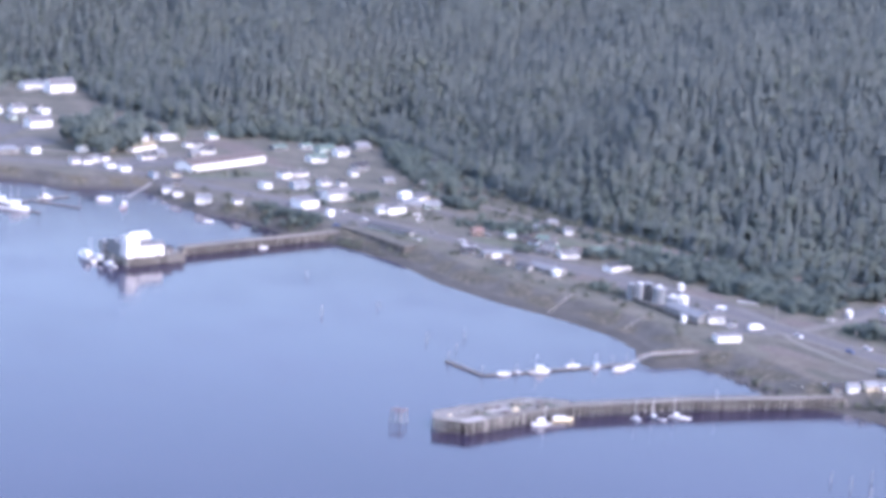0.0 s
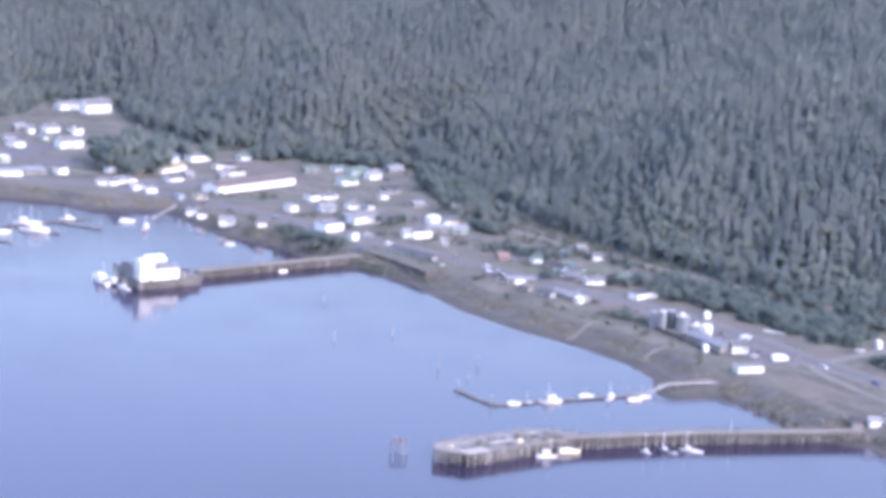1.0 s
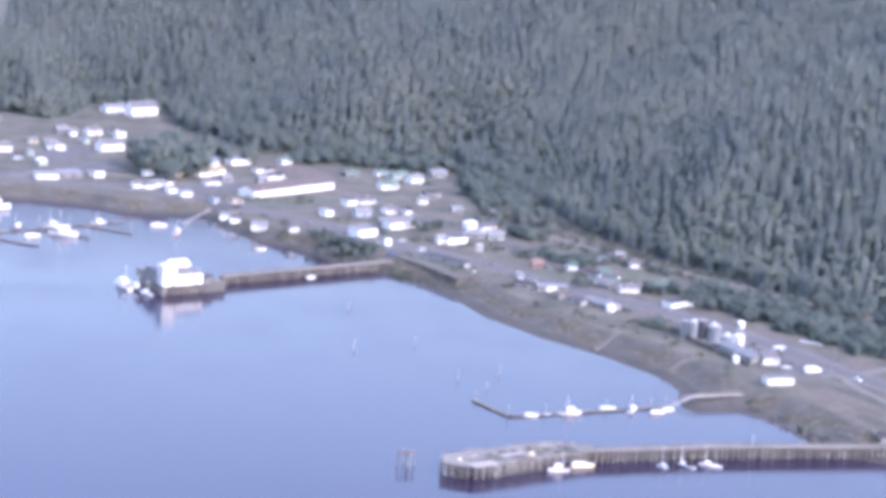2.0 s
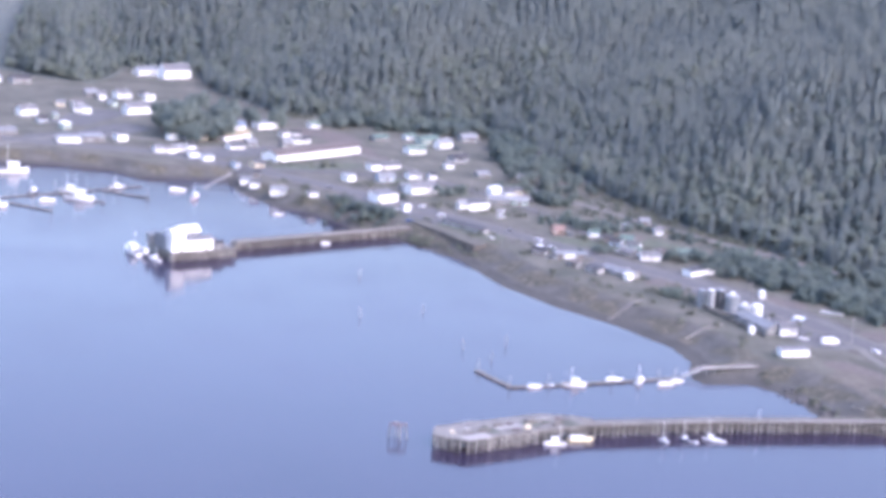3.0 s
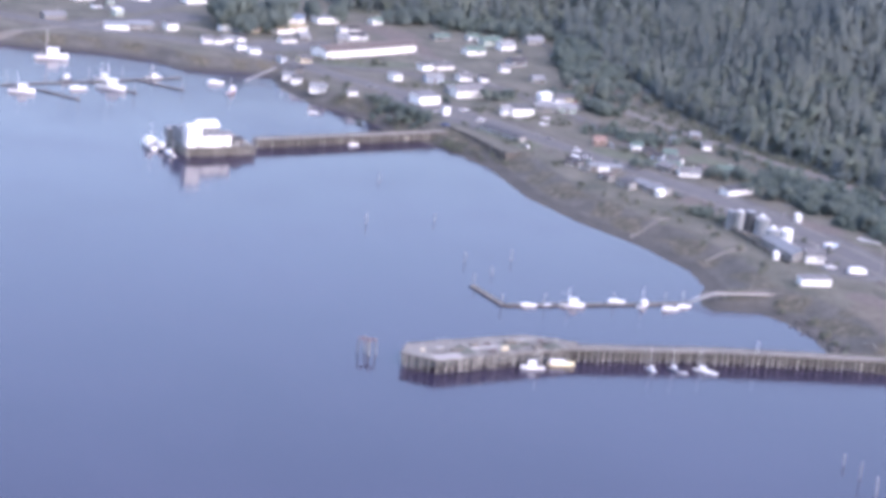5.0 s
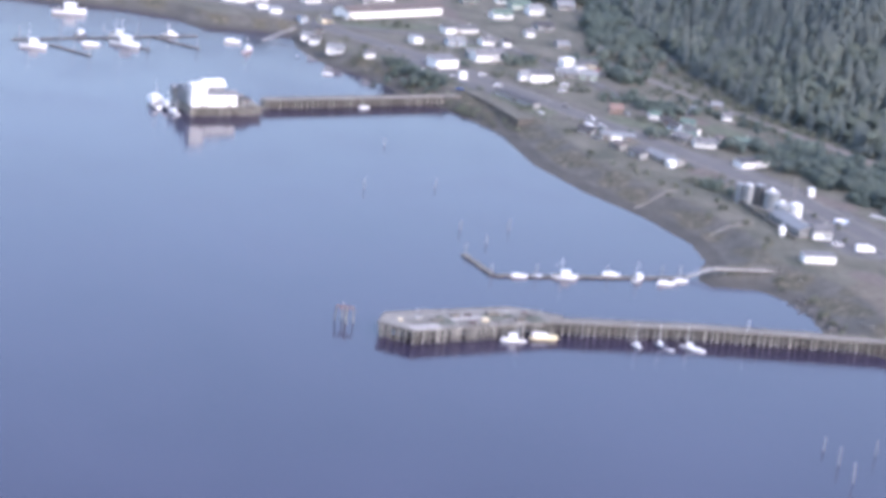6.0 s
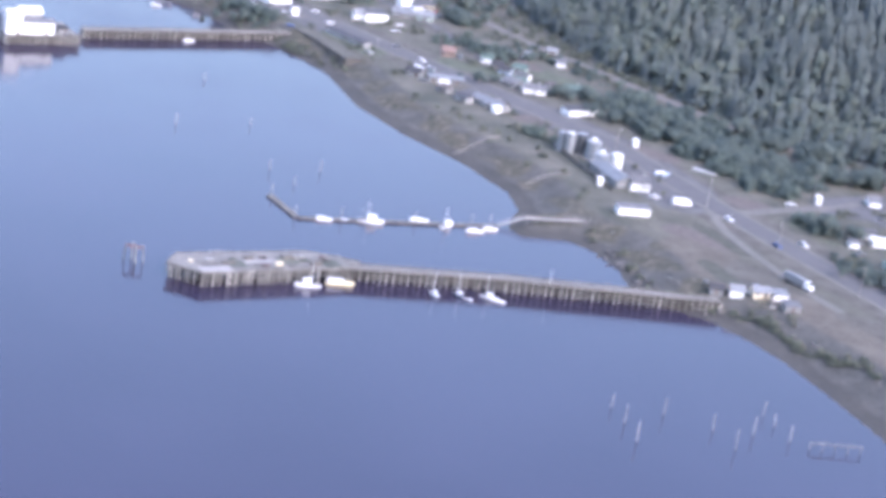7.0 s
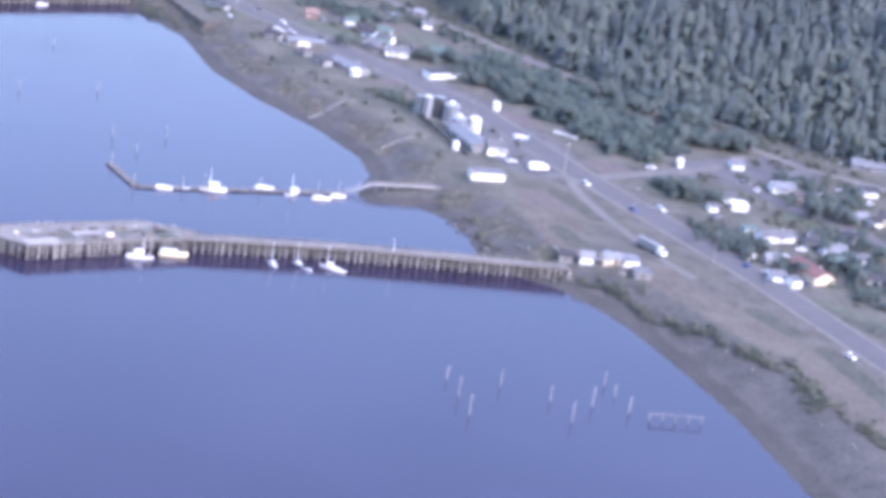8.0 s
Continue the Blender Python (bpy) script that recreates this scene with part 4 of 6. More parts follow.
for (ax, ay), (bx, by) in zip(HEAD, HEAD[1:] + HEAD[:1]):
    l = math.hypot(bx - ax, by - ay)
    part("kerb_beam", Geo().tube((ax, ay, PIER_Z + 0.2), (bx, by, PIER_Z + 0.2), 0.2, 0.2, 6), TIMBER, pier)
    for zz in (PIER_Z - 0.5, PIER_Z - 2.6):
        part("waler", Geo().tube((ax, ay, zz), (bx, by, zz), 0.17, 0.17, 6), TIMBER, pier)
    for k in range(int(l / 1.7)):
        if random.random() < 0.1:
            continue
        t = ((k + 0.5) * 1.7 + random.uniform(-0.5, 0.5)) / l
        part("post", PILE_PIER, None, pier).matrix_local = pose(ax + (bx - ax) * t, ay + (by - ay) * t, PIER_Z + random.uniform(-0.5, 1.1), random.uniform(-3, 3), random.uniform(-3, 3), random.uniform(0, 360))
for gx in np.arange(2, 66, 3.4):
    for gy in np.arange(752, 793, 3.2):
        x, y = gx + random.uniform(-0.4, 0.4), gy + random.uniform(-0.4, 0.4)
        if inside(HEAD, x, y):
            part("post", PILE_PIER, None, pier).matrix_local = pose(x, y, PIER_Z - 0.3, 0, 0, random.uniform(0, 360))
for k in range(1, 4):
    w = k / 4
    p, q = [Vector(HEAD[i]).lerp(Vector(HEAD[j]), w) for i, j in ((0, 5), (1, 2))]
    p, q = p + (q - p) * 0.03 + Vector((-0.553, 0.833)) * k * 1.6, q + Vector((-0.553, 0.833)) * k * 0.4
    for zz in (PIER_Z - 0.9, PIER_Z - 2.2, PIER_Z - 3.5):
        part("inner_beam", Geo().tube((p.x, p.y, zz), (q.x, q.y, zz), 0.3, 0.3, 6), TIMBER_DARK, pier)
HEAD_U, HEAD_V = Vector((0.833, 0.553)), Vector((-0.553, 0.833))


def on_head(s, t):
    p = Vector(HEAD[0]) + HEAD_U * s + HEAD_V * t
    return p.x, p.y


# flat colour patches; the TIMBER_DARK slabs stand in for dark holes in the deck
for s0, t0, s1, t1, mat in ((1.0, 1.0, 13, 6.5, TARP), (20, 8, 33, 11.5, TARP), (34, 6, 41, 14, MOSS), (13.5, 5, 20, 11, MOSS), (49, 1, 56, 9, MOSS), (24, 1, 30, 1.8, TIMBER_DARK), (3, 7, 14, 8.2, TIMBER_DARK), (22, 5, 28, 7.4, TIMBER_DARK), (36, 1.0, 48, 5.0, TIMBER), (2, 8.5, 12, 12.5, TIMBER), (42, 7, 54, 11, TIMBER), (16, 1.2, 33, 4, TIMBER)):
    part("deck_patch", deck_prism([on_head(s0, t0), on_head(s1, t0), on_head(s1, t1), on_head(s0, t1)], PIER_Z + 0.09, 0.06), mat, pier, "patch of deck in another colour")


def crate_stack(s, t, w, d, h, mat, label):
    x, y = on_head(s, t)
    top = thing("crate_stack", pose(x, y, PIER_Z + 0.09, 0, 0, 33 + random.uniform(-12, 12)), label, "crates", "gear on the pier head")
    n = max(1, int(w / 1.3))
    for k in range(n):
        u = -w / 2 + w * k / n
        part("crate", Geo().box(u + 0.05, -d / 2, 0, u + w / n - 0.05, d / 2, h * random.uniform(0.7, 1.0)).box(u, -d / 2 - 0.06, h * 0.3, u + w / n, d / 2 + 0.06, h * 0.42), mat, top)


for s, t, w, d, h, mat, label in ((32, 5.2, 2.6, 1.6, 1.5, WALLS["cream"], "pale fish totes on the pier head"), (23, 12.4, 3.6, 1.6, 1.4, TIMBER, "wooden crates at the edge of the pier head"),
                                  (8, 12.2, 3.0, 1.4, 0.9, WALLS["grey"], "pale totes at the edge of the pier head"), (38, 11.2, 5.0, 2.0, 1.6, TIMBER, "stacked timbers and crates on the pier head"),
                                  (46, 4.5, 4.0, 1.8, 1.5, TIMBER, "stacked crates on the pier head"), (0.5, 11.5, 1.5, 1.2, 1.2, WALLS["cream"], "pale box at the pier corner"),
                                  (42, 11.0, 4.0, 1.5, 1.8, WALLS["grey"], "weathered grey lockers on the pier head"), (14, 9.0, 5.0, 1.4, 0.9, TIMBER, "low stack of timber on the pier")):
    crate_stack(s, t, w, d, h, mat, label)



def net_heap(s, t, r, h, mat, label):
    """A slumped heap of gear: a noisy mound."""
    x, y = on_head(s, t)
    h *= 0.65
    g = Geo()
    rings = []
    for u, rr in ((0, 1), (0.35, 0.85), (0.7, 0.55), (1, 0.12)):
        rings.append([(r * rr * random.uniform(0.75, 1.2) * math.cos(a * 0.628), r * 0.7 * rr * random.uniform(0.75, 1.2) * math.sin(a * 0.628), h * u) for a in range(10)])
    ob = new("fishing_net", g.loft(rings).mesh("fishing_net", mat, True))
    ob.matrix_world = pose(x, y, PIER_Z + 0.08, 0, 0, random.uniform(0, 90))
    tagged(ob, label, "net", "gear on the pier head")


for s, t, r, h, mat, label in ((27, 5.5, 2.4, 0.9, NET, "slumped rust-red fishing net lying on the pier deck"), (29, 13, 2.0, 0.9, NET, "slumped rust-red fishing net lying on the pier deck"), (17, 12.6, 2.2, 0.8, MOSS, "mossy green fishing net heaped on the pier deck"),
                               (44, 9.5, 2.6, 1.1, MOSS, "mossy green fishing net heaped on the pier deck"), (52, 11.5, 1.8, 0.8, NET, "slumped rust-red fishing net lying on the pier deck"), (36.5, 4, 1.6, 0.7, TIMBER_DARK, "dark tarred fishing net heaped on the pier deck")):
    net_heap(s, t, r, h, mat, label)

# the harbour dock with the tall white cannery
DOCK_Z = 4.5
dock = thing("harbour_dock", pose(0, 0, 0), "timber harbour dock on piles with a long approach", "dock")
PILE_DOCK = pile_mesh(11, 0.26)
trestle(dock, (-104.1, 1066.4), (-11, 1135.7), 5.5, DOCK_Z, 3.0, PILE_DOCK)
DOCK_A, DOCK_U, DOCK_V = Vector((-132.3, 1029.5)), Vector((0.83, 0.558)), Vector((-0.558, 0.83))


def on_dock(s, t):
    p = DOCK_A + DOCK_U * s + DOCK_V * t
    return p.x, p.y


part("platform", deck_prism([on_dock(0, 0), on_dock(37.5, 0), on_dock(37.5, 27), on_dock(0, 27)], DOCK_Z + 0.02, 0.5), DECK, dock, "broad plank platform")
for s in np.arange(0, 37.6, 1.25):
    for t in (0.3, 4, 9, 18, 26.7):
        if t in (0.3, 4, 26.7) or int(s) % 5 == 0:
            x, y = on_dock(min(s + random.uniform(0, 0.5), 37.2), t)
            part("post", PILE_DOCK, None, dock).matrix_local = pose(x, y, DOCK_Z - 0.3, random.uniform(-2, 2), random.uniform(-2, 2), 0)
part("kerb_beam", Geo().tube((*on_dock(0, 0), DOCK_Z + 0.2), (*on_dock(37.5, 0), DOCK_Z + 0.2), 0.25, 0.25, 6), TIMBER, dock)
for t in (2.2, 5.5, 13, 20):
    for zz in (DOCK_Z - 0.9, DOCK_Z - 2.0, DOCK_Z - 3.1, DOCK_Z - 4.2):
        part("inner_beam", Geo().tube((*on_dock(0.3, t), zz), (*on_dock(37.2, t), zz), 0.3, 0.3, 6), TIMBER_DARK, dock)
for t in np.arange(1.5, 26, 2.0):
    x, y = on_dock(0.3, t)
    part("post", PILE_DOCK, None, dock).matrix_local = pose(x, y, DOCK_Z - 0.3, random.uniform(-2, 2), random.uniform(-2, 2), 0)
for zz in (DOCK_Z - 0.7, DOCK_Z - 2.6):
    part("waler", Geo().tube((*on_dock(0, -0.1), zz), (*on_dock(37.5, -0.1), zz), 0.22, 0.22, 6), TIMBER, dock)
DOCK_ROT = math.degrees(math.atan2(DOCK_U.y, DOCK_U.x))


def dock_block(name, s, t, w, d, eave, ridge, wall, roof, label):
    """A gabled building on the dock, its ridge along the dock's depth or length."""
    x, y = on_dock(s + w / 2, t + d / 2)
    top = thing(name, pose(x, y, DOCK_Z + 0.02, 0, 0, DOCK_ROT), label, "building")
    g = gable(w, d, eave, ridge)
    g.v = [(px, py, max(pz, 0)) for px, py, pz in g.v]
    part("wall", g, WALLS[wall], top)
    part("roof", gable_roof(w, d, eave, ridge, 0.4, 0.3), ROOFS[roof], top)
    part("door", DOOR_LEAF, None, top).matrix_local = pose(w * 0.25, -d / 2 - 0.05, 0)
    for k in range(int(w / 4)):
        add_window(top, pose(-w / 2 + 2 + k * 4, -d / 2 - 0.04, eave - 1.6))
    return top


dock_block("cannery_building", 0.4, 1.0, 7.6, 6.5, 10.8, 11.5, "white", "white", "tall white-painted cannery building standing on the dock")
dock_block("cannery_shed", 0.2, 7.9, 7.8, 13, 6.2, 7.8, "metal", "metal", "low sheet-metal cannery shed behind the tall white building")
dock_block("cannery_wing", 8.9, 1.5, 15.5, 6.5, 6.0, 7.2, "white", "grey", "lower white-painted wing beside the tall cannery building")
dock_block("net_store", 9.9, 10.0, 11, 8, 8.2, 10.6, "grey", "white", "grey store house with a white roof behind the cannery wing")


dock_block("ice_house", -1.6, 21.5, 6.0, 5.0, 4.2, 5.4, "grey", "metal", "small weathered grey ice house at the dock corner")
dock_block("gear_shed", 27.5, 4.0, 4.4, 4.0, 2.8, 3.7, "grey", "dark", "small dark-roofed gear shed on the dock platform")


def dock_crane(s, t):
    """A slim mast with a boom and a winch, for lifting fish from the boats."""
    x, y = on_dock(s, t)
    top = thing("dock_crane", pose(x, y, DOCK_Z + 0.02, 0, 0, DOCK_ROT), "slim grey unloading crane at the dock edge", "crane", "dock cranes")
    part("mast", Geo().tube((0, 0, 0), (0, 0, 8.5), 0.22, 0.16, 8), STEEL, top)
    part("boom", Geo().tube((0, 0, 3.0), (-4.2, -3.2, 8.0), 0.13, 0.09, 7), STEEL, top)
    part("stay", Geo().tube((0, 0, 8.4), (-4.2, -3.2, 8.0), 0.04, 0.04, 5), STEEL, top)
    part("winch", Geo().tube((-0.5, 0.3, 0.7), (0.5, 0.3, 0.7), 0.4, 0.4, 9), TANK_DARK, top)


dock_crane(-0.0, 4.5)
dock_crane(0.4, 16.0)
tote = random.Random(5)
for s0, t0 in ((26.5, 1.5), (28.2, 1.4), (30.5, 1.7), (33.0, 2.2), (34.5, 5.0), (32.5, 8.0), (26.0, 9.5), (30.0, 11.0), (34.0, 12.5), (25.5, 13.5), (28.0, 16.0)):
    x, y = on_dock(s0, t0)
    stack = thing("fish_tote", pose(x, y, DOCK_Z + 0.02, 0, 0, tote.uniform(0, 90)), "stacked fish totes on the dock platform", "tote", "totes on the dock")
    for k in range(tote.randint(1, 2)):
        part("bin", Geo().box(-0.65, -0.55, k * 0.85, 0.65, 0.55, k * 0.85 + 0.8).box(-0.7, -0.6, k * 0.85 + 0.66, 0.7, 0.6, k * 0.85 + 0.78), tote.choice((TANK_PALE, TANK_GREY, HULL_DARK, TIMBER)), stack)


# ---- boats ----
def boat(x, y, z, length, rot, hull, style="seiner", label="", group="moored boats"):
    """A working boat lying along its own x axis, bow at +x, floating at z."""
    top = thing("boat", pose(x, y, z, 0, 0, rot), label, "boat", group)
    l, b = length * 0.9, length * 0.27
    rings = []
    for u, wide, keel, sheer in ((-0.5, 0.8, -0.02, 0.115), (-0.3, 0.95, -0.05, 0.11), (0, 1.0, -0.06, 0.115), (0.25, 0.85, -0.055, 0.135), (0.42, 0.42, -0.03, 0.165), (0.5, 0.04, 0.06, 0.185)):
        w = b / 2 * wide
        rings.append([(u * l, -w, sheer * l), (u * l, -w * 0.86, 0.02 * l), (u * l, 0, keel * l), (u * l, w * 0.86, 0.02 * l), (u * l, w, sheer * l)])
    part("hull", Geo().loft(rings), hull, top)
    part("deck", Geo().add([(-0.48 * l, -0.36 * b, 0.118 * l), (0.2 * l, -0.42 * b, 0.122 * l), (0.44 * l, 0, 0.17 * l), (0.2 * l, 0.42 * b, 0.122 * l), (-0.48 * l, 0.36 * b, 0.118 * l),
                            (-0.48 * l, -0.36 * b, 0.10 * l), (0.2 * l, -0.42 * b, 0.10 * l), (0.44 * l, 0, 0.15 * l), (0.2 * l, 0.42 * b, 0.10 * l), (-0.48 * l, 0.36 * b, 0.10 * l)],
                           [(0, 1, 2, 3, 4), (9, 8, 7, 6, 5), (0, 5, 6, 1), (1, 6, 7, 2), (2, 7, 8, 3), (3, 8, 9, 4), (4, 9, 5, 0)]), DECK, top)
    if style == "skiff":
        part("thwart", Geo().box(-0.1 * l, -0.4 * b, 0.12 * l, 0.02 * l, 0.4 * b, 0.15 * l), TIMBER, top)
        return top
    c0, c1 = (-0.12, 0.2) if style == "seiner" else (-0.42, 0.12)
    hgt = 0.2 if style == "seiner" else 0.085
    part("cabin", Geo().loft([[(c0 * l, s * 0.34 * b, 0.11 * l + h * l) for s, h in ((-1, 0), (1, 0), (0.92, hgt), (-0.92, hgt))],
                              [(c1 * l, s * 0.3 * b, 0.11 * l + h * l) for s, h in ((-1, 0), (1, 0), (0.85, hgt), (-0.85, hgt))]]), HULL_WHITE, top)
    part("cabin_roof", Geo().box((c0 - 0.02) * l, -0.36 * b, (0.11 + hgt) * l, (c1 + 0.015) * l, 0.36 * b, (0.125 + hgt) * l), HULL_WHITE, top)
    part("windscreen", Geo().box(c1 * l - 0.02, -0.24 * b, (0.11 + hgt * 0.55) * l, c1 * l + 0.04, 0.24 * b, (0.11 + hgt * 0.9) * l), GLASS, top, "dark wheelhouse windows")
    if style == "seiner":
        part("mast", Geo().tube((-0.14 * l, 0, 0.11 * l), (-0.14 * l, 0, max(0.85 * l, 8.5)), 0.13, 0.08, 6), HULL_WHITE, top)
        part("boom", Geo().tube((-0.14 * l, 0, 0.36 * l), (-0.46 * l, 0, 0.6 * l), 0.06, 0.05, 6), STEEL, top)
        part("winch", Geo().tube((-0.3 * l, -0.1 * b, 0.16 * l), (-0.3 * l, 0.1 * b, 0.16 * l), 0.05 * l, 0.05 * l, 8), STEEL, top)
    return top


WHITE_SEINER = "white fishing boat with wheelhouse and mast on calm water"
for x, y, l, r, h, s, t in (
        (63.2, 854.9, 11.5, 8, HULL_WHITE, "seiner", WHITE_SEINER),
        (45.5, 847.7, 7.5, 15, HULL_WHITE, "cruiser", "low white cabin boat tied along the float"),
        (51.9, 851.3, 6, 10, HULL_WHITE, "skiff", "small white open skiff tied to the float"),
        (81.5, 866.8, 8.5, 14, HULL_WHITE, "cruiser", "low white cabin boat tied along the float"),
        (92.7, 866.8, 9, 60, HULL_WHITE, "seiner", WHITE_SEINER),
        (104.1, 865.9, 8.5, 20, HULL_WHITE, "cruiser", "low white cabin boat tied along the float"),
        (110.1, 872.1, 7, 25, HULL_WHITE, "cruiser", "low white cabin boat tied along the float")):
    boat(x, y, 0, l, r, h, s, t, "boats on the float")
for x, y, l, r, h, s, t in (
        (50.0, 770, 10.5, 200, HULL_WHITE, "seiner", "white fishing boat moored against the pier piles"),
        (60.6, 777.5, 11.5, 15, HULL_YELLOW, "cruiser", "long cream boat moored against the pier piles"),
        (94.6, 784.5, 6, -50, HULL_WHITE, "seiner", "white fishing boat moored against the pier piles"),
        (103.3, 788.0, 6.5, -40, HULL_DARK, "seiner", "dark-hulled fishing boat moored by the pier"),
        (106.5, 785.8, 5, -30, HULL_WHITE, "skiff", "small white skiff moored by the pier"),
        (114, 791.0, 7.5, -20, HULL_WHITE, "seiner", "white fishing boat moored against the pier piles"),
        (117.5, 789.0, 6, -10, HULL_WHITE, "cruiser", "white cabin boat moored by the pier")):
    boat(x, y, 0, l, r, h, s, t, "boats at the pier")
for x, y, l, r, h, s, t in (
        (-154, 1042, 17, 125, HULL_WHITE, "seiner", "large white fishing boat moored at the dock end"),
        (-141, 1030.5, 9, 140, HULL_WHITE, "seiner", "white fishing boat moored at the dock end"),
        (-147, 1039, 13, 125, HULL_DARK, "seiner", "dark-hulled fishing boat moored at the dock end"),
        (-155, 1055, 12, 125, HULL_WHITE, "cruiser", "white cabin boat moored at the dock end"),
        (-202, 1164.8, 20, -15, HULL_WHITE, "seiner", "large white fishing boat in the harbour"),
        (-211.1, 1184.8, 14, -20, HULL_WHITE, "seiner", WHITE_SEINER),
        (-218.4, 1153.9, 11, 30, HULL_WHITE, "cruiser", "white cabin boat in the harbour"),
        (-243.9, 1131.1, 16, 10, HULL_WHITE, "seiner", WHITE_SEINER),
        (-230.2, 1173.9, 11, 60, HULL_DARK, "seiner", "dark-hulled fishing boat in the harbour"),
        (-151.1, 1210.3, 11, 15, HULL_WHITE, "cruiser", "white cabin boat under the harbour bank"),
        (-138.5, 1192, 12, 78, HULL_PINK, "seiner", "faded pink fishing boat off the harbour bank"),
        (-87.3, 1162.0, 6.5, 10, HULL_WHITE, "cruiser", "small white cabin boat off the harbour beach"),
        (-56.5, 1095.6, 7, 37, HULL_WHITE, "cruiser", "white cabin boat tied to the dock approach piles"),
        (-253, 1228.5, 22, 20, HULL_WHITE, "seiner", "large white fishing boat below the harbour bank"),
        (-186.6, 1205.8, 10, 20, HULL_WHITE, "seiner", WHITE_SEINER)):
    boat(x, y, 0, l, r, h, s, t, "boats in the harbour")


# ---- floats and ramps ----
def float_dock(a, b, width, group):
    a, b = Vector(a), Vector(b)
    m = pose(a.x, a.y, 0, 0, 0, math.degrees(math.atan2(b.y - a.y, b.x - a.x)))
    top = thing("float_dock", m, "narrow weathered floating walkway", "dock", group)
    l = (b - a).length
    part("walkway", Geo().box(0, -width / 2, 0.35, l, width / 2, 0.6), TIMBER, top)
    for k in range(max(2, int(l / 4))):
        u = l * (k + 0.5) / max(2, int(l / 4))
        part("pontoon", Geo().tube((u, -width / 2, 0.15), (u, width / 2, 0.15), 0.35, 0.35, 8), TIMBER, top)
    return top


FLOAT = [(20.9, 867.2), (35.5, 844.5), (63.7, 856.3), (94.6, 870), (112.5, 878.5)]
for a, b in zip(FLOAT, FLOAT[1:]):
    float_dock(a, b, 3.0, "floats of the small harbour")
for a, b in (((-259.4, 1142), (-172.9, 1214.9)), ((-238.4, 1142), (-211.1, 1128.4)), ((-218.4, 1176.6), (-186.6, 1160.2)), ((-195.7, 1196.7), (-163.8, 1181.2))):
    float_dock(a, b, 2.6, "floats in the harbour")


def ramp(a, b, za, zb, label):
    a, b = Vector((*a, za)), Vector((*b, zb))
    d = b - a
    top = thing("gangway_ramp", Matrix.Translation(a), label, "ramp")
    v = Vector((-d.y, d.x, 0)).normalized()
    o = Vector((0, 0, 0))
    part("deck", Geo().loft([[(p + v * s)[:2] + ((p + v * s).z + h,) for s, h in ((-0.9, 0), (0.9, 0), (0.9, 0.2), (-0.9, 0.2))] for p in (o, d)]), TARP, top)
    for s in (-0.9, 0.9):
        g = Geo().tube(v * s + Vector((0, 0, 1.2)), d + v * s + Vector((0, 0, 1.2)), 0.06, 0.06, 5)
        for k in range(9):
            p = d * k / 8 + v * s
            g.tube(p, p + Vector((0, 0, 1.2)), 0.05, 0.05, 5)
        part("rail", g, STEEL, top)


ramp((112.5, 878.5), (123, 884), 0.5, 4.0, "pale gangway ramp from the float up to a footbridge")
footbridge = thing("footbridge", pose(123, 884, 0, 0, 0, 19.3), "narrow pale timber footbridge on thin posts leading to the shore", "footbridge")
part("deck", Geo().box(0, -1.1, 4.0, 32, 1.1, 4.2), TARP, footbridge)
for k in range(6):
    for o in (-0.8, 0.8):
        part("post", Geo().tube((1 + k * 4, o, -3), (1 + k * 4, o, 4.0), 0.11, 0.1, 6), PILE_GREY, footbridge)
for o in (-1.0, 1.0):
    part("kerb_beam", Geo().box(0, o - 0.08, 4.2, 32, o + 0.08, 4.4), TARP, footbridge)
    part("handrail", Geo().tube((0, o, 5.1), (32, o, 5.1), 0.05, 0.05, 5), TARP, footbridge)
ramp((-136.5, 1224), (-122.9, 1248.5), 0.5, 5.0, "steep harbour gangway ramp")


# ---- piles standing in the water ----
LONE_PILE = Geo().tube((0, 0, -12), (0, 0, 0), 0.2, 0.16, 8).mesh("mooring_post", PILE_GREY, True)


def water_pile(x, y, top, group, lean=2.0):
    ob = new("mooring_post", LONE_PILE)
    ob.matrix_world = pose(x, y, top, random.uniform(-lean, lean), random.uniform(-lean, lean), 0)
    tagged(ob, "bleached wooden mooring post standing in the water", "post", group)


for x, y, h in ((15.5, 901.8, 5), (35.5, 912.7, 5), (28.2, 887.2, 4), (-2.7, 962.8, 4), (-32.8, 945.5, 5), (-35.5, 1026.5, 4)):
    water_pile(x, y, h, "piles in the bay")
for x, y, h in ((159.2, 708, 4.5), (163.3, 696.1, 6.5), (166.9, 682.5, 7), (176.3, 708.9, 6), (192, 703.4, 5.5), (198.6, 690.1, 7), (205.5, 705, 6.5), (210.2, 724, 5), (213.1, 716.4, 4), (217.4, 705.2, 5.5)):
    water_pile(x, y, h, "piles near the beach")
for x, y in ((34.6, 845.4), (51.9, 853.6), (80.1, 865.4), (101.9, 875.4), (109.5, 879.0), (21.8, 869.1)):
    water_pile(x, y - 1.8, 5.5, "piles of the float")
for x, y in ((-256.6, 1146.6), (-238.4, 1162.1), (-218.4, 1179.4), (-202, 1192.1), (-186.6, 1205.8), (-211.1, 1126.6), (-187.5, 1158.4), (-164.7, 1179.4), (-223, 1137.5)):
    water_pile(x, y, 8, "piles of the harbour floats")
wreck = thing("pile_frame", pose(222, 700.7, 0, 0, 0, 12), "remnant row of bleached piles joined by a beam", "pile frame")
for k in range(5):
    part("post", Geo().tube((1.5 + k * 4.3, 0, -10), (1.5 + k * 4.3, 0.1, 2.5 + 0.3 * (k % 2)), 0.2, 0.17, 7), PILE_GREY, wreck)
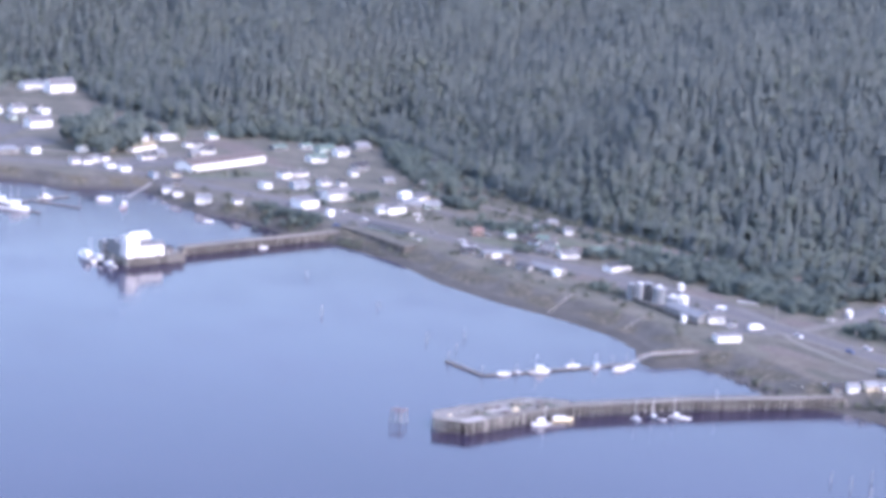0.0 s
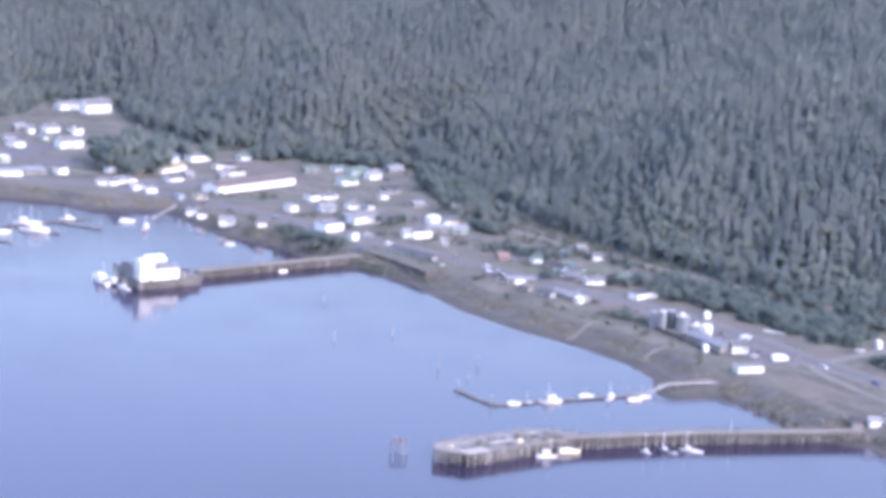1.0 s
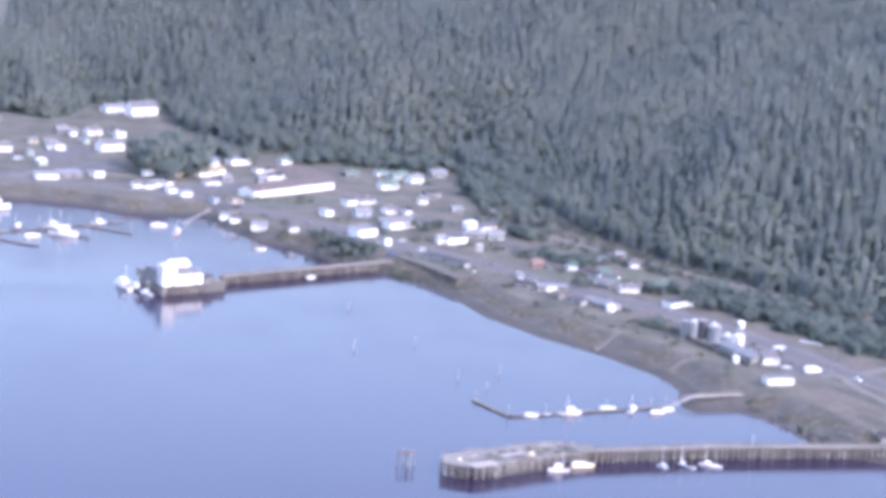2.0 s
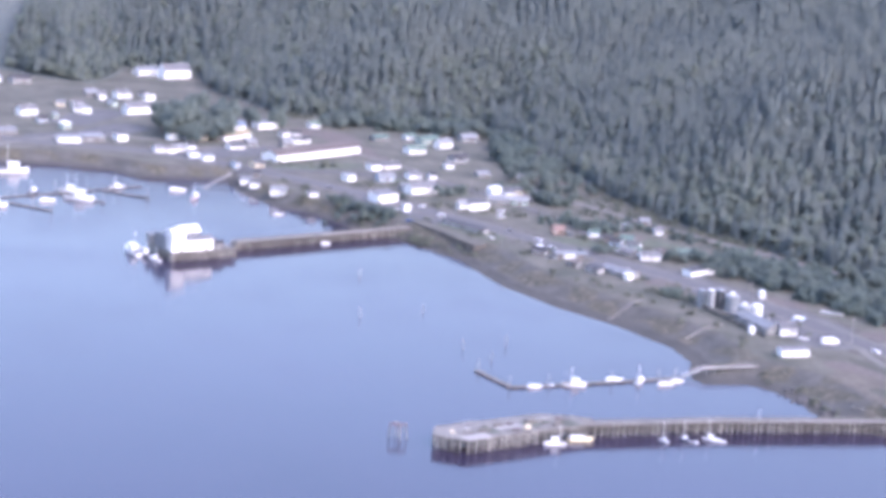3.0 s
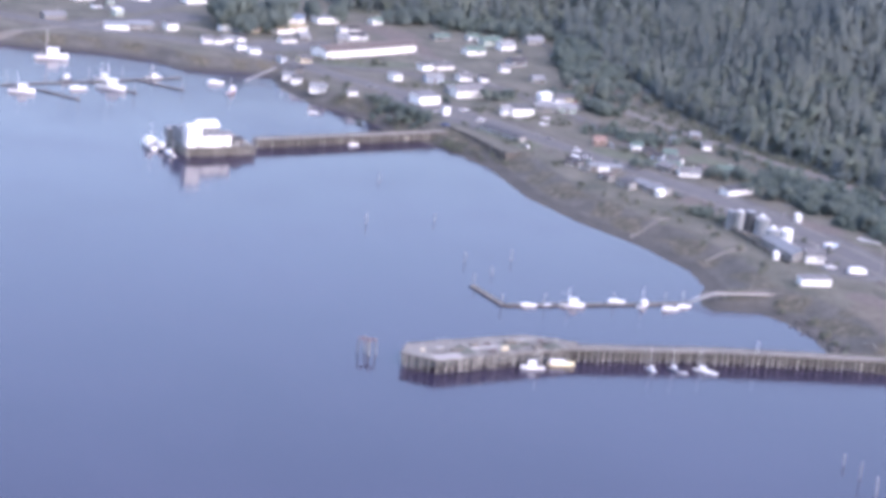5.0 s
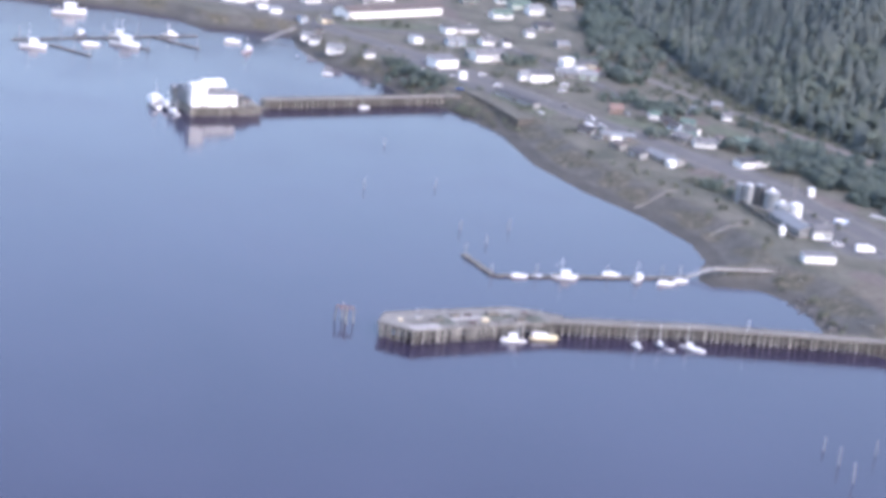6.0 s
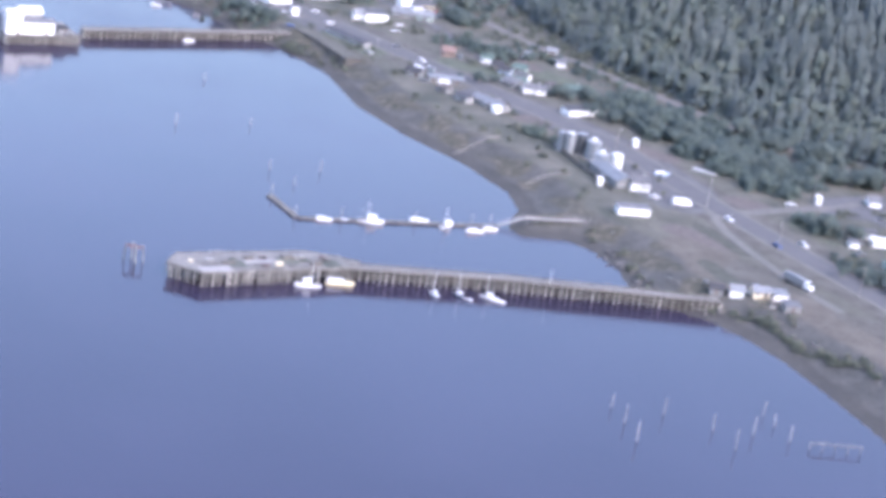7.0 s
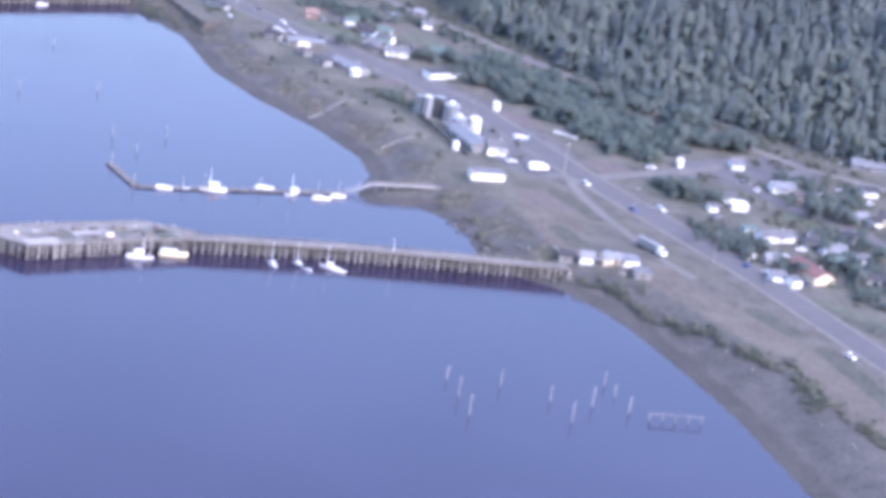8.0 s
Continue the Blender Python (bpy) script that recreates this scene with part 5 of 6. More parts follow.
part("beam", Geo().box(1.0, -0.13, 2.35, 19.1, 0.13, 2.65), PILE_GREY, wreck)
dolphin = thing("mooring_dolphin", pose(-11.8, 765.3, 0), "cluster of leaning piles with a red band", "dolphin")
for dx, dy in ((-3.4, 0), (-1.2, 2.2), (3.2, 0.4), (1.0, -2.0), (0.2, 0.6)):
    part("post", Geo().tube((dx * 1.25, dy * 1.25, -10), (dx * 0.9, dy * 0.9, 6.2), 0.28, 0.24, 7), PILE, dolphin)
part("cap_frame", Geo().box(-3.4, -0.3, 5.4, 3.2, 0.1, 5.8).box(-1.3, -2.0, 5.0, -0.9, 2.2, 5.4).box(0.8, -2.0, 5.0, 1.2, 1.0, 5.4), ROOFS["red"], dolphin, "faded red cap timbers")


# ---- tanks and the warehouse by the shore ----
def tank(x, y, r, h, shell, roof, label):
    top = thing("storage_tank", pose(x, y, ground_at(x, y)), label, "tank", "shore tanks")
    part("shell", Geo().tube((0, 0, -0.5), (0, 0, h), r, r, 20), shell, top, smooth=False)
    part("roof", Geo().tube((0, 0, h), (0, 0, h + r * 0.3), r * 1.03, r * 0.15, 20), roof, top, "shallow cone roof")
    if roof is TANK_PALE:
        part("vent_dome", Geo().tube((0, 0, h + r * 0.12), (0, 0, h + r * 0.42), r * 0.42, r * 0.3, 12), TANK_WHITE, top, "white vent dome")
    part("base_ring", Geo().tube((0, 0, -0.5), (0, 0, 0.25), r * 1.08, r * 1.08, 20), CONCRETE, top)
    g = Geo()
    for s in (-0.25, 0.25):
        g.tube((s, -r - 0.12, 0), (s, -r - 0.12, h + 0.6), 0.04, 0.04, 4)
    for k in range(int(h / 0.5)):
        g.tube((-0.25, -r - 0.12, 0.4 + k * 0.5), (0.25, -r - 0.12, 0.4 + k * 0.5), 0.03, 0.03, 4)
    part("ladder", g, STEEL, top)


tank(138.3, 984.6, 1.7, 9.8, TANK_PALE, TANK_WHITE, "tall slim pale tank with a cone roof")
tank(143.3, 987.5, 2.3, 9.5, TANK_DARK, TANK_GREY, "tall slim dark tank")
tank(134.5, 988.5, 2.0, 8.6, TANK_GREY, TANK_GREY, "tall slim grey tank")
tank(148.8, 984.6, 3.5, 7.8, TANK_GREY, TANK_PALE, "wide grey tank with a pale cone roof")
tank(152.9, 970.1, 3.3, 6.6, TANK_GREY, TANK_PALE, "wide grey tank with a pale cone roof")
tank(159.7, 974.6, 2.7, 6.2, TANK_WHITE, TANK_WHITE, "white-painted tank with a cone roof")
house(158.2, 955.9, 27, 12, 5.0, -64, "house", "grey", "metal", "shore tanks")


# ---- timber walls along the shore ----
def bulkhead(a, b, low, top, depth, label):
    """A wall of upright planks between posts, with a cap beam and, where depth is given, a filled top behind it."""
    a, b = Vector(a), Vector(b)
    u = (b - a).normalized()
    v = Vector((-u.y, u.x))
    length = (b - a).length
    wall = thing("timber_bulkhead", pose(a.x, a.y, 0, 0, 0, math.degrees(math.atan2(u.y, u.x))), label, "bulkhead", "shore bulkheads")
    r = random.Random(int(length * 10))
    part("planking", Geo().box(0, -0.09, low - 0.6, length, 0.09, top - 0.15), TIMBER_DARK, wall, "dark planking")
    for k in range(int(length / 2.4) + 1):
        part("post", Geo().tube((k * 2.4, -0.24, low - 0.8), (k * 2.4 + r.uniform(-0.15, 0.15), -0.22, top + r.uniform(-0.2, 0.7)), 0.17, 0.15, 7), PILE, wall)
    part("cap_beam", Geo().box(-0.2, -0.2, top - 0.15, length + 0.2, 0.2, top + 0.12), TIMBER, wall)
    if depth:
        for x in (0.0, length):
            part("return_wall", Geo().box(x - 0.12, 0.1, low - 0.6, x + 0.12, depth, top - 0.1), TIMBER_DARK, wall)
        part("fill", Geo().box(0.13, 0.1, low - 0.6, length - 0.13, depth, top - 0.05), FILL, wall, "gravel fill behind the planks")


bulkhead((-9.5, 1139), (5, 1121.5), 2.2, 6.6, 9, "long dark timber bulkhead with gravel fill by the dock root")
bulkhead((5, 1121.5), (23.5, 1091.5), 2.2, 6.6, 9, "long dark timber bulkhead with gravel fill above the beach")
# these two dark walls are added for the black strip of shade seaward of the tanks
bulkhead((131.5, 994), (146, 961), 5.6, 8.4, 0, "dark timber wall standing in for the black shade strip below the shore tanks")
bulkhead((146, 961), (158, 936), 5.6, 8.0, 0, "dark timber wall standing in for the black shade strip below the warehouse")
slab = thing("concrete_slab", pose(201, 994, ground_at(201, 994), 0, 0, -22), "bare pale concrete slab beside the road", "slab")
part("footing", Geo().box(-6, -2.2, -0.5, 6, 2.2, 0.25), CONCRETE, slab)
part("slab_top", Geo().box(-5.8, -2.0, 0.25, 5.8, 2.0, 0.45), CONCRETE, slab)
boat(180.5, 974, ground_at(180.5, 974) + 0.5, 8.5, 28, HULL_BLUE, "cruiser", "pale blue cabin boat laid up in the tank yard", "boats on land")
boat(60.5, 1094, ground_at(60.5, 1094) + 0.5, 8.5, -40, HULL_WHITE, "cruiser", "white cabin boat laid up beside the shore road", "boats on land")


# ---- vehicles ----
def car(x, y, rot, paint, label, kind="car", z=None):
    top = thing("car" if kind == "car" else "truck", pose(x, y, ground_at(x, y) + 0.16 if z is None else z, 0, 0, rot), label, kind, "parked vehicles")
    l, w = (4.6, 1.85) if kind == "car" else (8.5, 2.4)
    wr = 0.33 if kind == "car" else 0.48
    if kind == "car":
        prof = [(-0.5, 0.35), (-0.5, 0.85), (-0.3, 0.95), (0.18, 0.95), (0.45, 0.82), (0.5, 0.65), (0.5, 0.35)]
        cab = [(-0.38, 0.95), (-0.3, 1.45), (0.05, 1.45), (0.2, 0.95)]
    else:
        prof = [(-0.5, 0.55), (-0.5, 1.0), (0.5, 1.0), (0.5, 0.55)]
        cab = [(0.26, 1.0), (0.27, 2.5), (0.43, 2.5), (0.5, 1.7), (0.5, 1.0)]
    part("body", Geo().loft([[(u * l, s * w / 2, h) for u, h in prof] for s in (-1, 1)]), paint, top)
    part("cabin", Geo().loft([[(u * l, s * w / 2 * 0.88, h) for u, h in cab] for s in (-1, 1)]), GLASS if kind == "car" else paint, top)
    if kind == "car":
        part("cabin_roof", Geo().box(-0.3 * l, -w * 0.43, 1.45, 0.05 * l, w * 0.43, 1.5), paint, top)
    else:
        part("box", Geo().box(-0.49 * l, -w / 2, 1.05, 0.22 * l, w / 2, 3.2), HULL_WHITE, top, "white cargo box")
    for u in (-0.3, 0.3):
        for s in (-1, 1):
            part("wheel", Geo().tube((u * l, s * (w / 2 - 0.22), wr), (u * l, s * (w / 2 + 0.01), wr), wr, wr, 12), RUBBER, top)


def trailer_truck(x, y, rot):
    """A long box trailer behind a white cab, cab at +x."""
    top = thing("trailer_truck", pose(x, y, ground_at(x, y) + 0.16, 0, 0, rot), "grey box trailer with a white cab parked beside the road", "truck", "parked vehicles")
    part("trailer_box", Geo().box(-7.5, -1.28, 1.1, 2.6, 1.28, 3.7).box(-7.5, -1.3, 3.66, 2.6, 1.3, 3.75), WALLS["metal"], top, "ribbed grey trailer box")
    part("chassis", Geo().box(-7.3, -0.5, 0.75, 5.6, 0.5, 1.08), STEEL, top)
    part("cabin", Geo().loft([[(u, s * 1.2, h) for u, h in ((3.1, 0.7), (3.1, 3.3), (4.6, 3.3), (5.2, 2.1), (6.2, 1.9), (6.3, 0.7))] for s in (-1, 1)]), HULL_WHITE, top, "white cab")
    part("windscreen", Geo().loft([[(4.72, s * 1.05, 3.15), (5.22, s * 1.05, 2.2), (5.27, s * 1.05, 2.2), (4.77, s * 1.05, 3.15)] for s in (-1, 1)]), GLASS, top)
    for u in (-6.6, -5.4, 1.2, 5.2):
        for s in (-1, 1):
            part("wheel", Geo().tube((u, s * 0.95, 0.5), (u, s * 1.27, 0.5), 0.5, 0.5, 12), RUBBER, top)


trailer_truck(231.5, 848.5, -48)
PAINTS = [material("white_car", (0.8, 0.8, 0.8), 0.3, vary=0.05, bump=0), material("red_car", (0.35, 0.04, 0.03), 0.3, vary=0.05, bump=0),
          material("blue_car", (0.06, 0.1, 0.25), 0.3, vary=0.05, bump=0), material("grey_car", (0.3, 0.31, 0.32), 0.3, 0.4, vary=0.05, bump=0)]
car(188, 931.8, 20, PAINTS[0], "white box truck parked beside the road", "truck")
for x, y, r, p, t in ((207.9, 922.7, -55, 0, "white car standing on the shore road"), (226.6, 896.4, -55, 2, "dark blue car driving lane of the road"), (176.5, 937.3, 30, 0, "white car parked on gravel"),
                      (179.7, 971.9, -58, 3, "grey car on the shore road"), (237.5, 961.9, 15, 0, "white car on the side street"), (278.5, 841.8, 40, 0, "white car parked by a house"),
                      (273.9, 835.4, 80, 3, "grey car parked by a house"), (293, 880.9, 20, 0, "white car parked in a yard"), (41, 1169.4, 30, 0, "white car by the road"), (-4.5, 1183, 30, 0, "white car parked near sheds"),
                      (352, 880, 60, 3, "grey car parked on the back street")):
    car(x, y, r, PAINTS[p], t)

for x, y, r, p, t in ((6.4, 1160.8, 25, 0, "white car parked beside a white house"), (41.4, 1184.5, 20, 0, "white car parked near the shore road"), (112, 1158, -40, 0, "white car parked behind houses"),
                      (177, 937, 20, 0, "white car parked beside a cottage"), (60, 1113, -44, 0, "white car on the shore road"), (45, 1134, 60, 3, "grey car beside the shore road"),
                      (-12, 1141, 30, 2, "dark blue car near a white shed"), (-110, 1197, 20, 0, "white car by the harbour street"), (-61, 1218, 20, 3, "grey car on the school street"),
                      (-39, 1177, 35, 0, "white car parked on gravel"), (262, 905, 40, 3, "grey car parked on grass"), (285, 868, 15, 0, "white car parked in a yard"), (300, 890, 70, 2, "dark blue car parked in a yard"), (281, 884, 10, 0, "white car parked in a yard"), (276, 846, 30, 0, "white car parked by a house"), (283, 858, 70, 0, "white van parked by a house"), (279, 865, 10, 3, "grey car parked in a yard"), (272, 872, 40, 0, "white car parked in a yard"), (287, 838, 20, 2, "dark blue car parked by a house"), (268, 850, 60, 2, "dark blue car parked by the road"), (322, 975, 20, 0, "white car parked behind houses"), (305, 958, 15, 3, "grey car parked by a house"), (312, 966, 60, 0, "white car parked by a house"), (306, 868, 50, 0, "white van parked beside a shed"), (318, 948, 30, 0, "white car parked behind houses"), (333, 962, 60, 0, "white car parked behind houses"), (277.7, 962.8, 20, 3, "grey car parked beside the back street"),
                      (283, 955, 70, 0, "white car parked beside a white house"), (305.5, 944.1, 20, 2, "dark blue car parked in a yard"), (238, 904, -50, 0, "white car parked on the grass verge"), (36, 1222, 20, 0, "white car in a fenced yard"),
                      (44, 1229, 60, 3, "grey car in a fenced yard"), (52, 1232, -20, 0, "white car in a fenced yard"), (61, 1224, 40, 3, "grey car in a fenced yard"), (57, 1236, 80, 1, "red car in a fenced yard"), (66, 1097, -40, 0, "white car parked beside the shore road"),
                      (33, 1110, -44, 0, "white car on the shore road"), (296, 769, -58, 0, "white car driving on the shore road")):
    car(x, y, r, PAINTS[p], t)


# ---- utility poles ----
def utility_pole(x, y, rot):
    top = thing("utility_pole", pose(x, y, ground_at(x, y), 0, 0, rot), "grey wooden utility pole with a crossarm", "pole", "utility poles")
    part("pole", Geo().tube((0, 0, -1), (0, 0, 13), 0.17, 0.12, 8), PILE_GREY, top)
    part("crossarm", Geo().box(-1.2, -0.07, 11.9, 1.2, 0.07, 12.1), PILE_GREY, top)
    for k in (-1.05, -0.5, 0.5, 1.05):
        part("insulator", Geo().tube((k, 0, 12.1), (k, 0, 12.35), 0.05, 0.03, 6), HULL_WHITE, top)


for x, y in ((199.1, 936.4), (226.1, 889.1), (248.2, 974.6), (313, 926.4), (322.1, 1017.4), (283.9, 997.4), (159.8, 996.5), (109.2, 1080.2), (68.2, 1119.3), (254.8, 848.1), (27.3, 1163), (-27.3, 1214.9), (38, 1093), (158.4, 980.4), (308, 838.3)):
    utility_pole(x, y, 30)


# ---- timber skids on the beach ----
def skid(a, b, label):
    n = 8
    top = thing("boat_skid", pose(a[0], a[1], 0), label, "skid", "skids on the beach")
    p = [(a[0] + (b[0] - a[0]) * k / n, a[1] + (b[1] - a[1]) * k / n) for k in range(n + 1)]
    l = math.hypot(b[0] - a[0], b[1] - a[1])
    vx, vy = -(b[1] - a[1]) / l, (b[0] - a[0]) / l
    for s in (-0.7, 0.7):
        g = Geo().loft([[(q[0] + vx * (s + e) - a[0], q[1] + vy * (s + e) - a[1], ground_at(*q) + h) for e, h in ((-0.1, 0.05), (0.1, 0.05), (0.1, 0.26), (-0.1, 0.26))] for q in p])
        part("runner", g, TARP, top)
    for k in range(n + 1):
        x, y = p[k][0] - a[0], p[k][1] - a[1]
        part("crosspiece", Geo().tube((x - vx, y - vy, ground_at(*p[k]) + 0.42), (x + vx, y + vy, ground_at(*p[k]) + 0.36), 0.08, 0.08, 6), TARP, top)


skid((88, 973.5), (106, 993), "pale timber boat skid running up the beach")
skid((122, 940), (140, 954), "pale timber boat skid across the tide flat")


# ---- yard things between the houses ----
SPLIT_LOG = Geo().tube((-1.1, 0, 0), (1.1, 0, 0), 0.22, 0.2, 6).mesh("log", DRIFT)


def wood_stack(x, y, rot):
    top = thing("wood_stack", pose(x, y, ground_at(x, y), 0, 0, rot), "low stack of weathered firewood beside a house", "firewood", "yard things")
    for k in range(3):
        for j in range(5 - k):
            part("log", SPLIT_LOG, None, top).matrix_local = pose(0, (j - (4 - k) / 2) * 0.44, 0.22 + k * 0.38)


def oil_tank(x, y, rot):
    top = thing("oil_tank", pose(x, y, ground_at(x, y), 0, 0, rot), "small grey heating oil tank on legs", "oil tank", "yard things")
    part("shell", Geo().tube((-0.9, 0, 1.3), (0.9, 0, 1.3), 0.5, 0.5, 12), TANK_GREY, top)
    for u in (-0.6, 0.6):
        part("leg", Geo().box(u - 0.06, -0.45, 0, u + 0.06, -0.35, 1.0), STEEL, top)
        part("leg", Geo().box(u - 0.06, 0.35, 0, u + 0.06, 0.45, 1.0), STEEL, top)


yard = random.Random(12)
for row in (RIGHT_HOUSES_A + RIGHT_HOUSES_B)[2:] + NEAR_HOUSES_A[5:] + MIDDLE_HOUSES_A[1:]:
    x, y, w, d = row[:4]
    a = yard.uniform(0, 6.28)
    px, py = x + math.cos(a) * (w / 2 + 3.5), y + math.sin(a) * (d / 2 + 3.5)
    pick = yard.random()
    if to_line(MAIN_ROAD, px, py) < 8 or to_line(BACK_STREET, px, py) < 6:
        continue
    if pick < 0.35:
        wood_stack(px, py, yard.uniform(0, 180))
    elif pick < 0.55:
        oil_tank(px, py, yard.uniform(0, 180))
    elif pick < 0.8:
        boat(px, py, ground_at(px, py) + 0.3, yard.uniform(5, 6.5), yard.uniform(0, 360), yard.choice((HULL_WHITE, HULL_DARK, HULL_WHITE)), "skiff", "small open skiff laid up in a yard", "skiffs in yards")
    else:
        car(px, py, yard.uniform(0, 360), yard.choice((PAINTS[0], PAINTS[3], PAINTS[0], PAINTS[2])), "car parked beside a house")


# ---- trees ----
def conifer(rng, tall, wide, tiers):
    """Ragged drooping tiers of branches round a straight stem: vertices and triangles."""
    v, f = [], []
    for i in range(tiers):
        u = i / tiers
        r = wide * (1 - u) ** 0.85 * rng.uniform(0.75, 1.15) + 0.25
        zt = tall * (0.16 + 0.84 * (u + 1.35 / tiers))
        zt = min(zt, tall)
        zb = tall * (0.12 + 0.84 * u)
        k = 5 if u > 0.6 else 6
        n, a0 = len(v), rng.uniform(0, 6.3)
        ox, oy = rng.uniform(-0.2, 0.2, 2) * wide
        v.append((ox, oy, zt))
        for j in range(2 * k):
            a = a0 + math.pi * j / k
            rr = r * (rng.uniform(0.8, 1.25) if j % 2 == 0 else rng.uniform(0.35, 0.6))
            zz = zb - (rng.uniform(0, 0.06) * tall if j % 2 == 0 else -0.03 * tall)
            v.append((ox + rr * math.cos(a), oy + rr * math.sin(a), zz))
        f += [(n, n + 1 + j, n + 1 + (j + 1) % (2 * k)) for j in range(2 * k)]
    v = np.array(v)
    return v, np.array(f), outward(v, tall * 0.45)


def outward(v, mid):
    """Soft crown normals: away from the stem and well upwards."""
    n = np.stack([v[:, 0], v[:, 1], np.full(len(v), 0.0)], 1)
    n /= np.maximum(np.linalg.norm(n, axis=1), 0.6)[:, None]
    n[:, 2] = 3.2 + 0.4 * (v[:, 2] - mid) / mid
    return n / np.linalg.norm(n, axis=1)[:, None]


def stem(tall, r=0.28):
    g = Geo().tube((0, 0, -1.5), (0, 0, tall * 0.9), r, 0.05, 6)
    return g


def merged(name, protos, places, mat, label, category):
    """Many plants as one object: each place is x, y, z, scale, turn, which, tint."""
    vs, fs, ts, ns, n = [], [], [], [], 0
    for x, y, z, s, a, which, tone, tallness in places:
        pv, pf, pn = protos[int(which)]
        c, q = math.cos(a) * s, math.sin(a) * s
        w = np.empty_like(pv)
        w[:, 0], w[:, 1], w[:, 2] = pv[:, 0] * c - pv[:, 1] * q + x, pv[:, 0] * q + pv[:, 1] * c + y, pv[:, 2] * s * tallness + z
        vs.append(w)
        u = pn.copy()
        u[:, 0], u[:, 1] = (pn[:, 0] * c - pn[:, 1] * q) / s, (pn[:, 0] * q + pn[:, 1] * c) / s
        ns.append(u)
        fs.append(pf + n)
        ts.append(np.full(len(pv), tone))
        n += len(pv)
    v, f, t = np.concatenate(vs), np.concatenate(fs), np.concatenate(ts)
    me = bpy.data.meshes.new(name)
    me.vertices.add(len(v))
    me.vertices.foreach_set("co", v.astype(np.float32).ravel())
    me.loops.add(f.size)
    me.loops.foreach_set("vertex_index", f.astype(np.int32).ravel())
    me.polygons.add(len(f))
    me.polygons.foreach_set("loop_start", np.arange(0, f.size, 3, dtype=np.int32))
    me.attributes.new("tint", "FLOAT", "POINT").data.foreach_set("value", t.astype(np.float32))
    me.materials.append(mat)
    me.update(calc_edges=True)
    me.validate()
    me.polygons.foreach_set("use_smooth", [True] * len(me.polygons))
    me.normals_split_custom_set_from_vertices(np.concatenate(ns).astype(np.float32))
    return tagged(new(name, me), label, category, kind="stuff")


TUFT = np.array([(1, 0, 0), (-1, 0, 0), (0, 1, 0), (0, -1, 0), (0, 0, 1), (0, 0, -1)], float)
TUFT_FACES = np.array([(0, 2, 4), (2, 1, 4), (1, 3, 4), (3, 0, 4), (2, 0, 5), (1, 2, 5), (3, 1, 5), (0, 3, 5)])


def clumps(rng, tall, wide, count, low=0.22, leaf=0.9):
    """A broadleaf crown: ragged tufts of leaves gathered in uneven lobes."""
    lobes = [(rng.uniform(-0.5, 0.5) * wide, rng.uniform(-0.5, 0.5) * wide, tall * rng.uniform(low + 0.15, 0.85), wide * rng.uniform(0.3, 0.55)) for _ in range(7)]
    v, f = [], []
    for i in range(count):
        lx, ly, lz, lr = lobes[i % 7]
        d = rng.normal(size=3)
        d /= np.linalg.norm(d)
        p = np.array([lx, ly, lz]) + d * lr * rng.uniform(0.3, 0.95) * np.array([1, 1, 0.9])
        a = rng.uniform(0, 1.57)
        turn = np.array([(math.cos(a), math.sin(a), 0), (-math.sin(a), math.cos(a), 0), (0, 0, 1)])
        size = leaf * rng.uniform(0.55, 1.25) * np.array([1, 1, rng.uniform(0.9, 1.7)])
        f.append(TUFT_FACES + 6 * i)
        v.append(p + (TUFT * rng.uniform(0.6, 1.4, (6, 1)) + rng.normal(0, 0.15, (6, 3))) @ turn * size)
    v, f = np.concatenate(v), np.concatenate(f)
    n = 0.3 * (v - np.repeat([q.mean(0) for q in np.split(v, count)], 6, 0)) / leaf + outward(v, tall * 0.5)
    return v, f, n / np.linalg.norm(n, axis=1)[:, None]


rng = np.random.default_rng(4)
SPRUCES = [conifer(rng, rng.uniform(14, 22), rng.uniform(3.0, 4.3), int(rng.integers(7, 10))) for _ in range(12)]
ROUND = [clumps(rng, rng.uniform(11, 17), rng.uniform(4.5, 6.5), 36, 0.02, 1.2) for _ in range(10)]


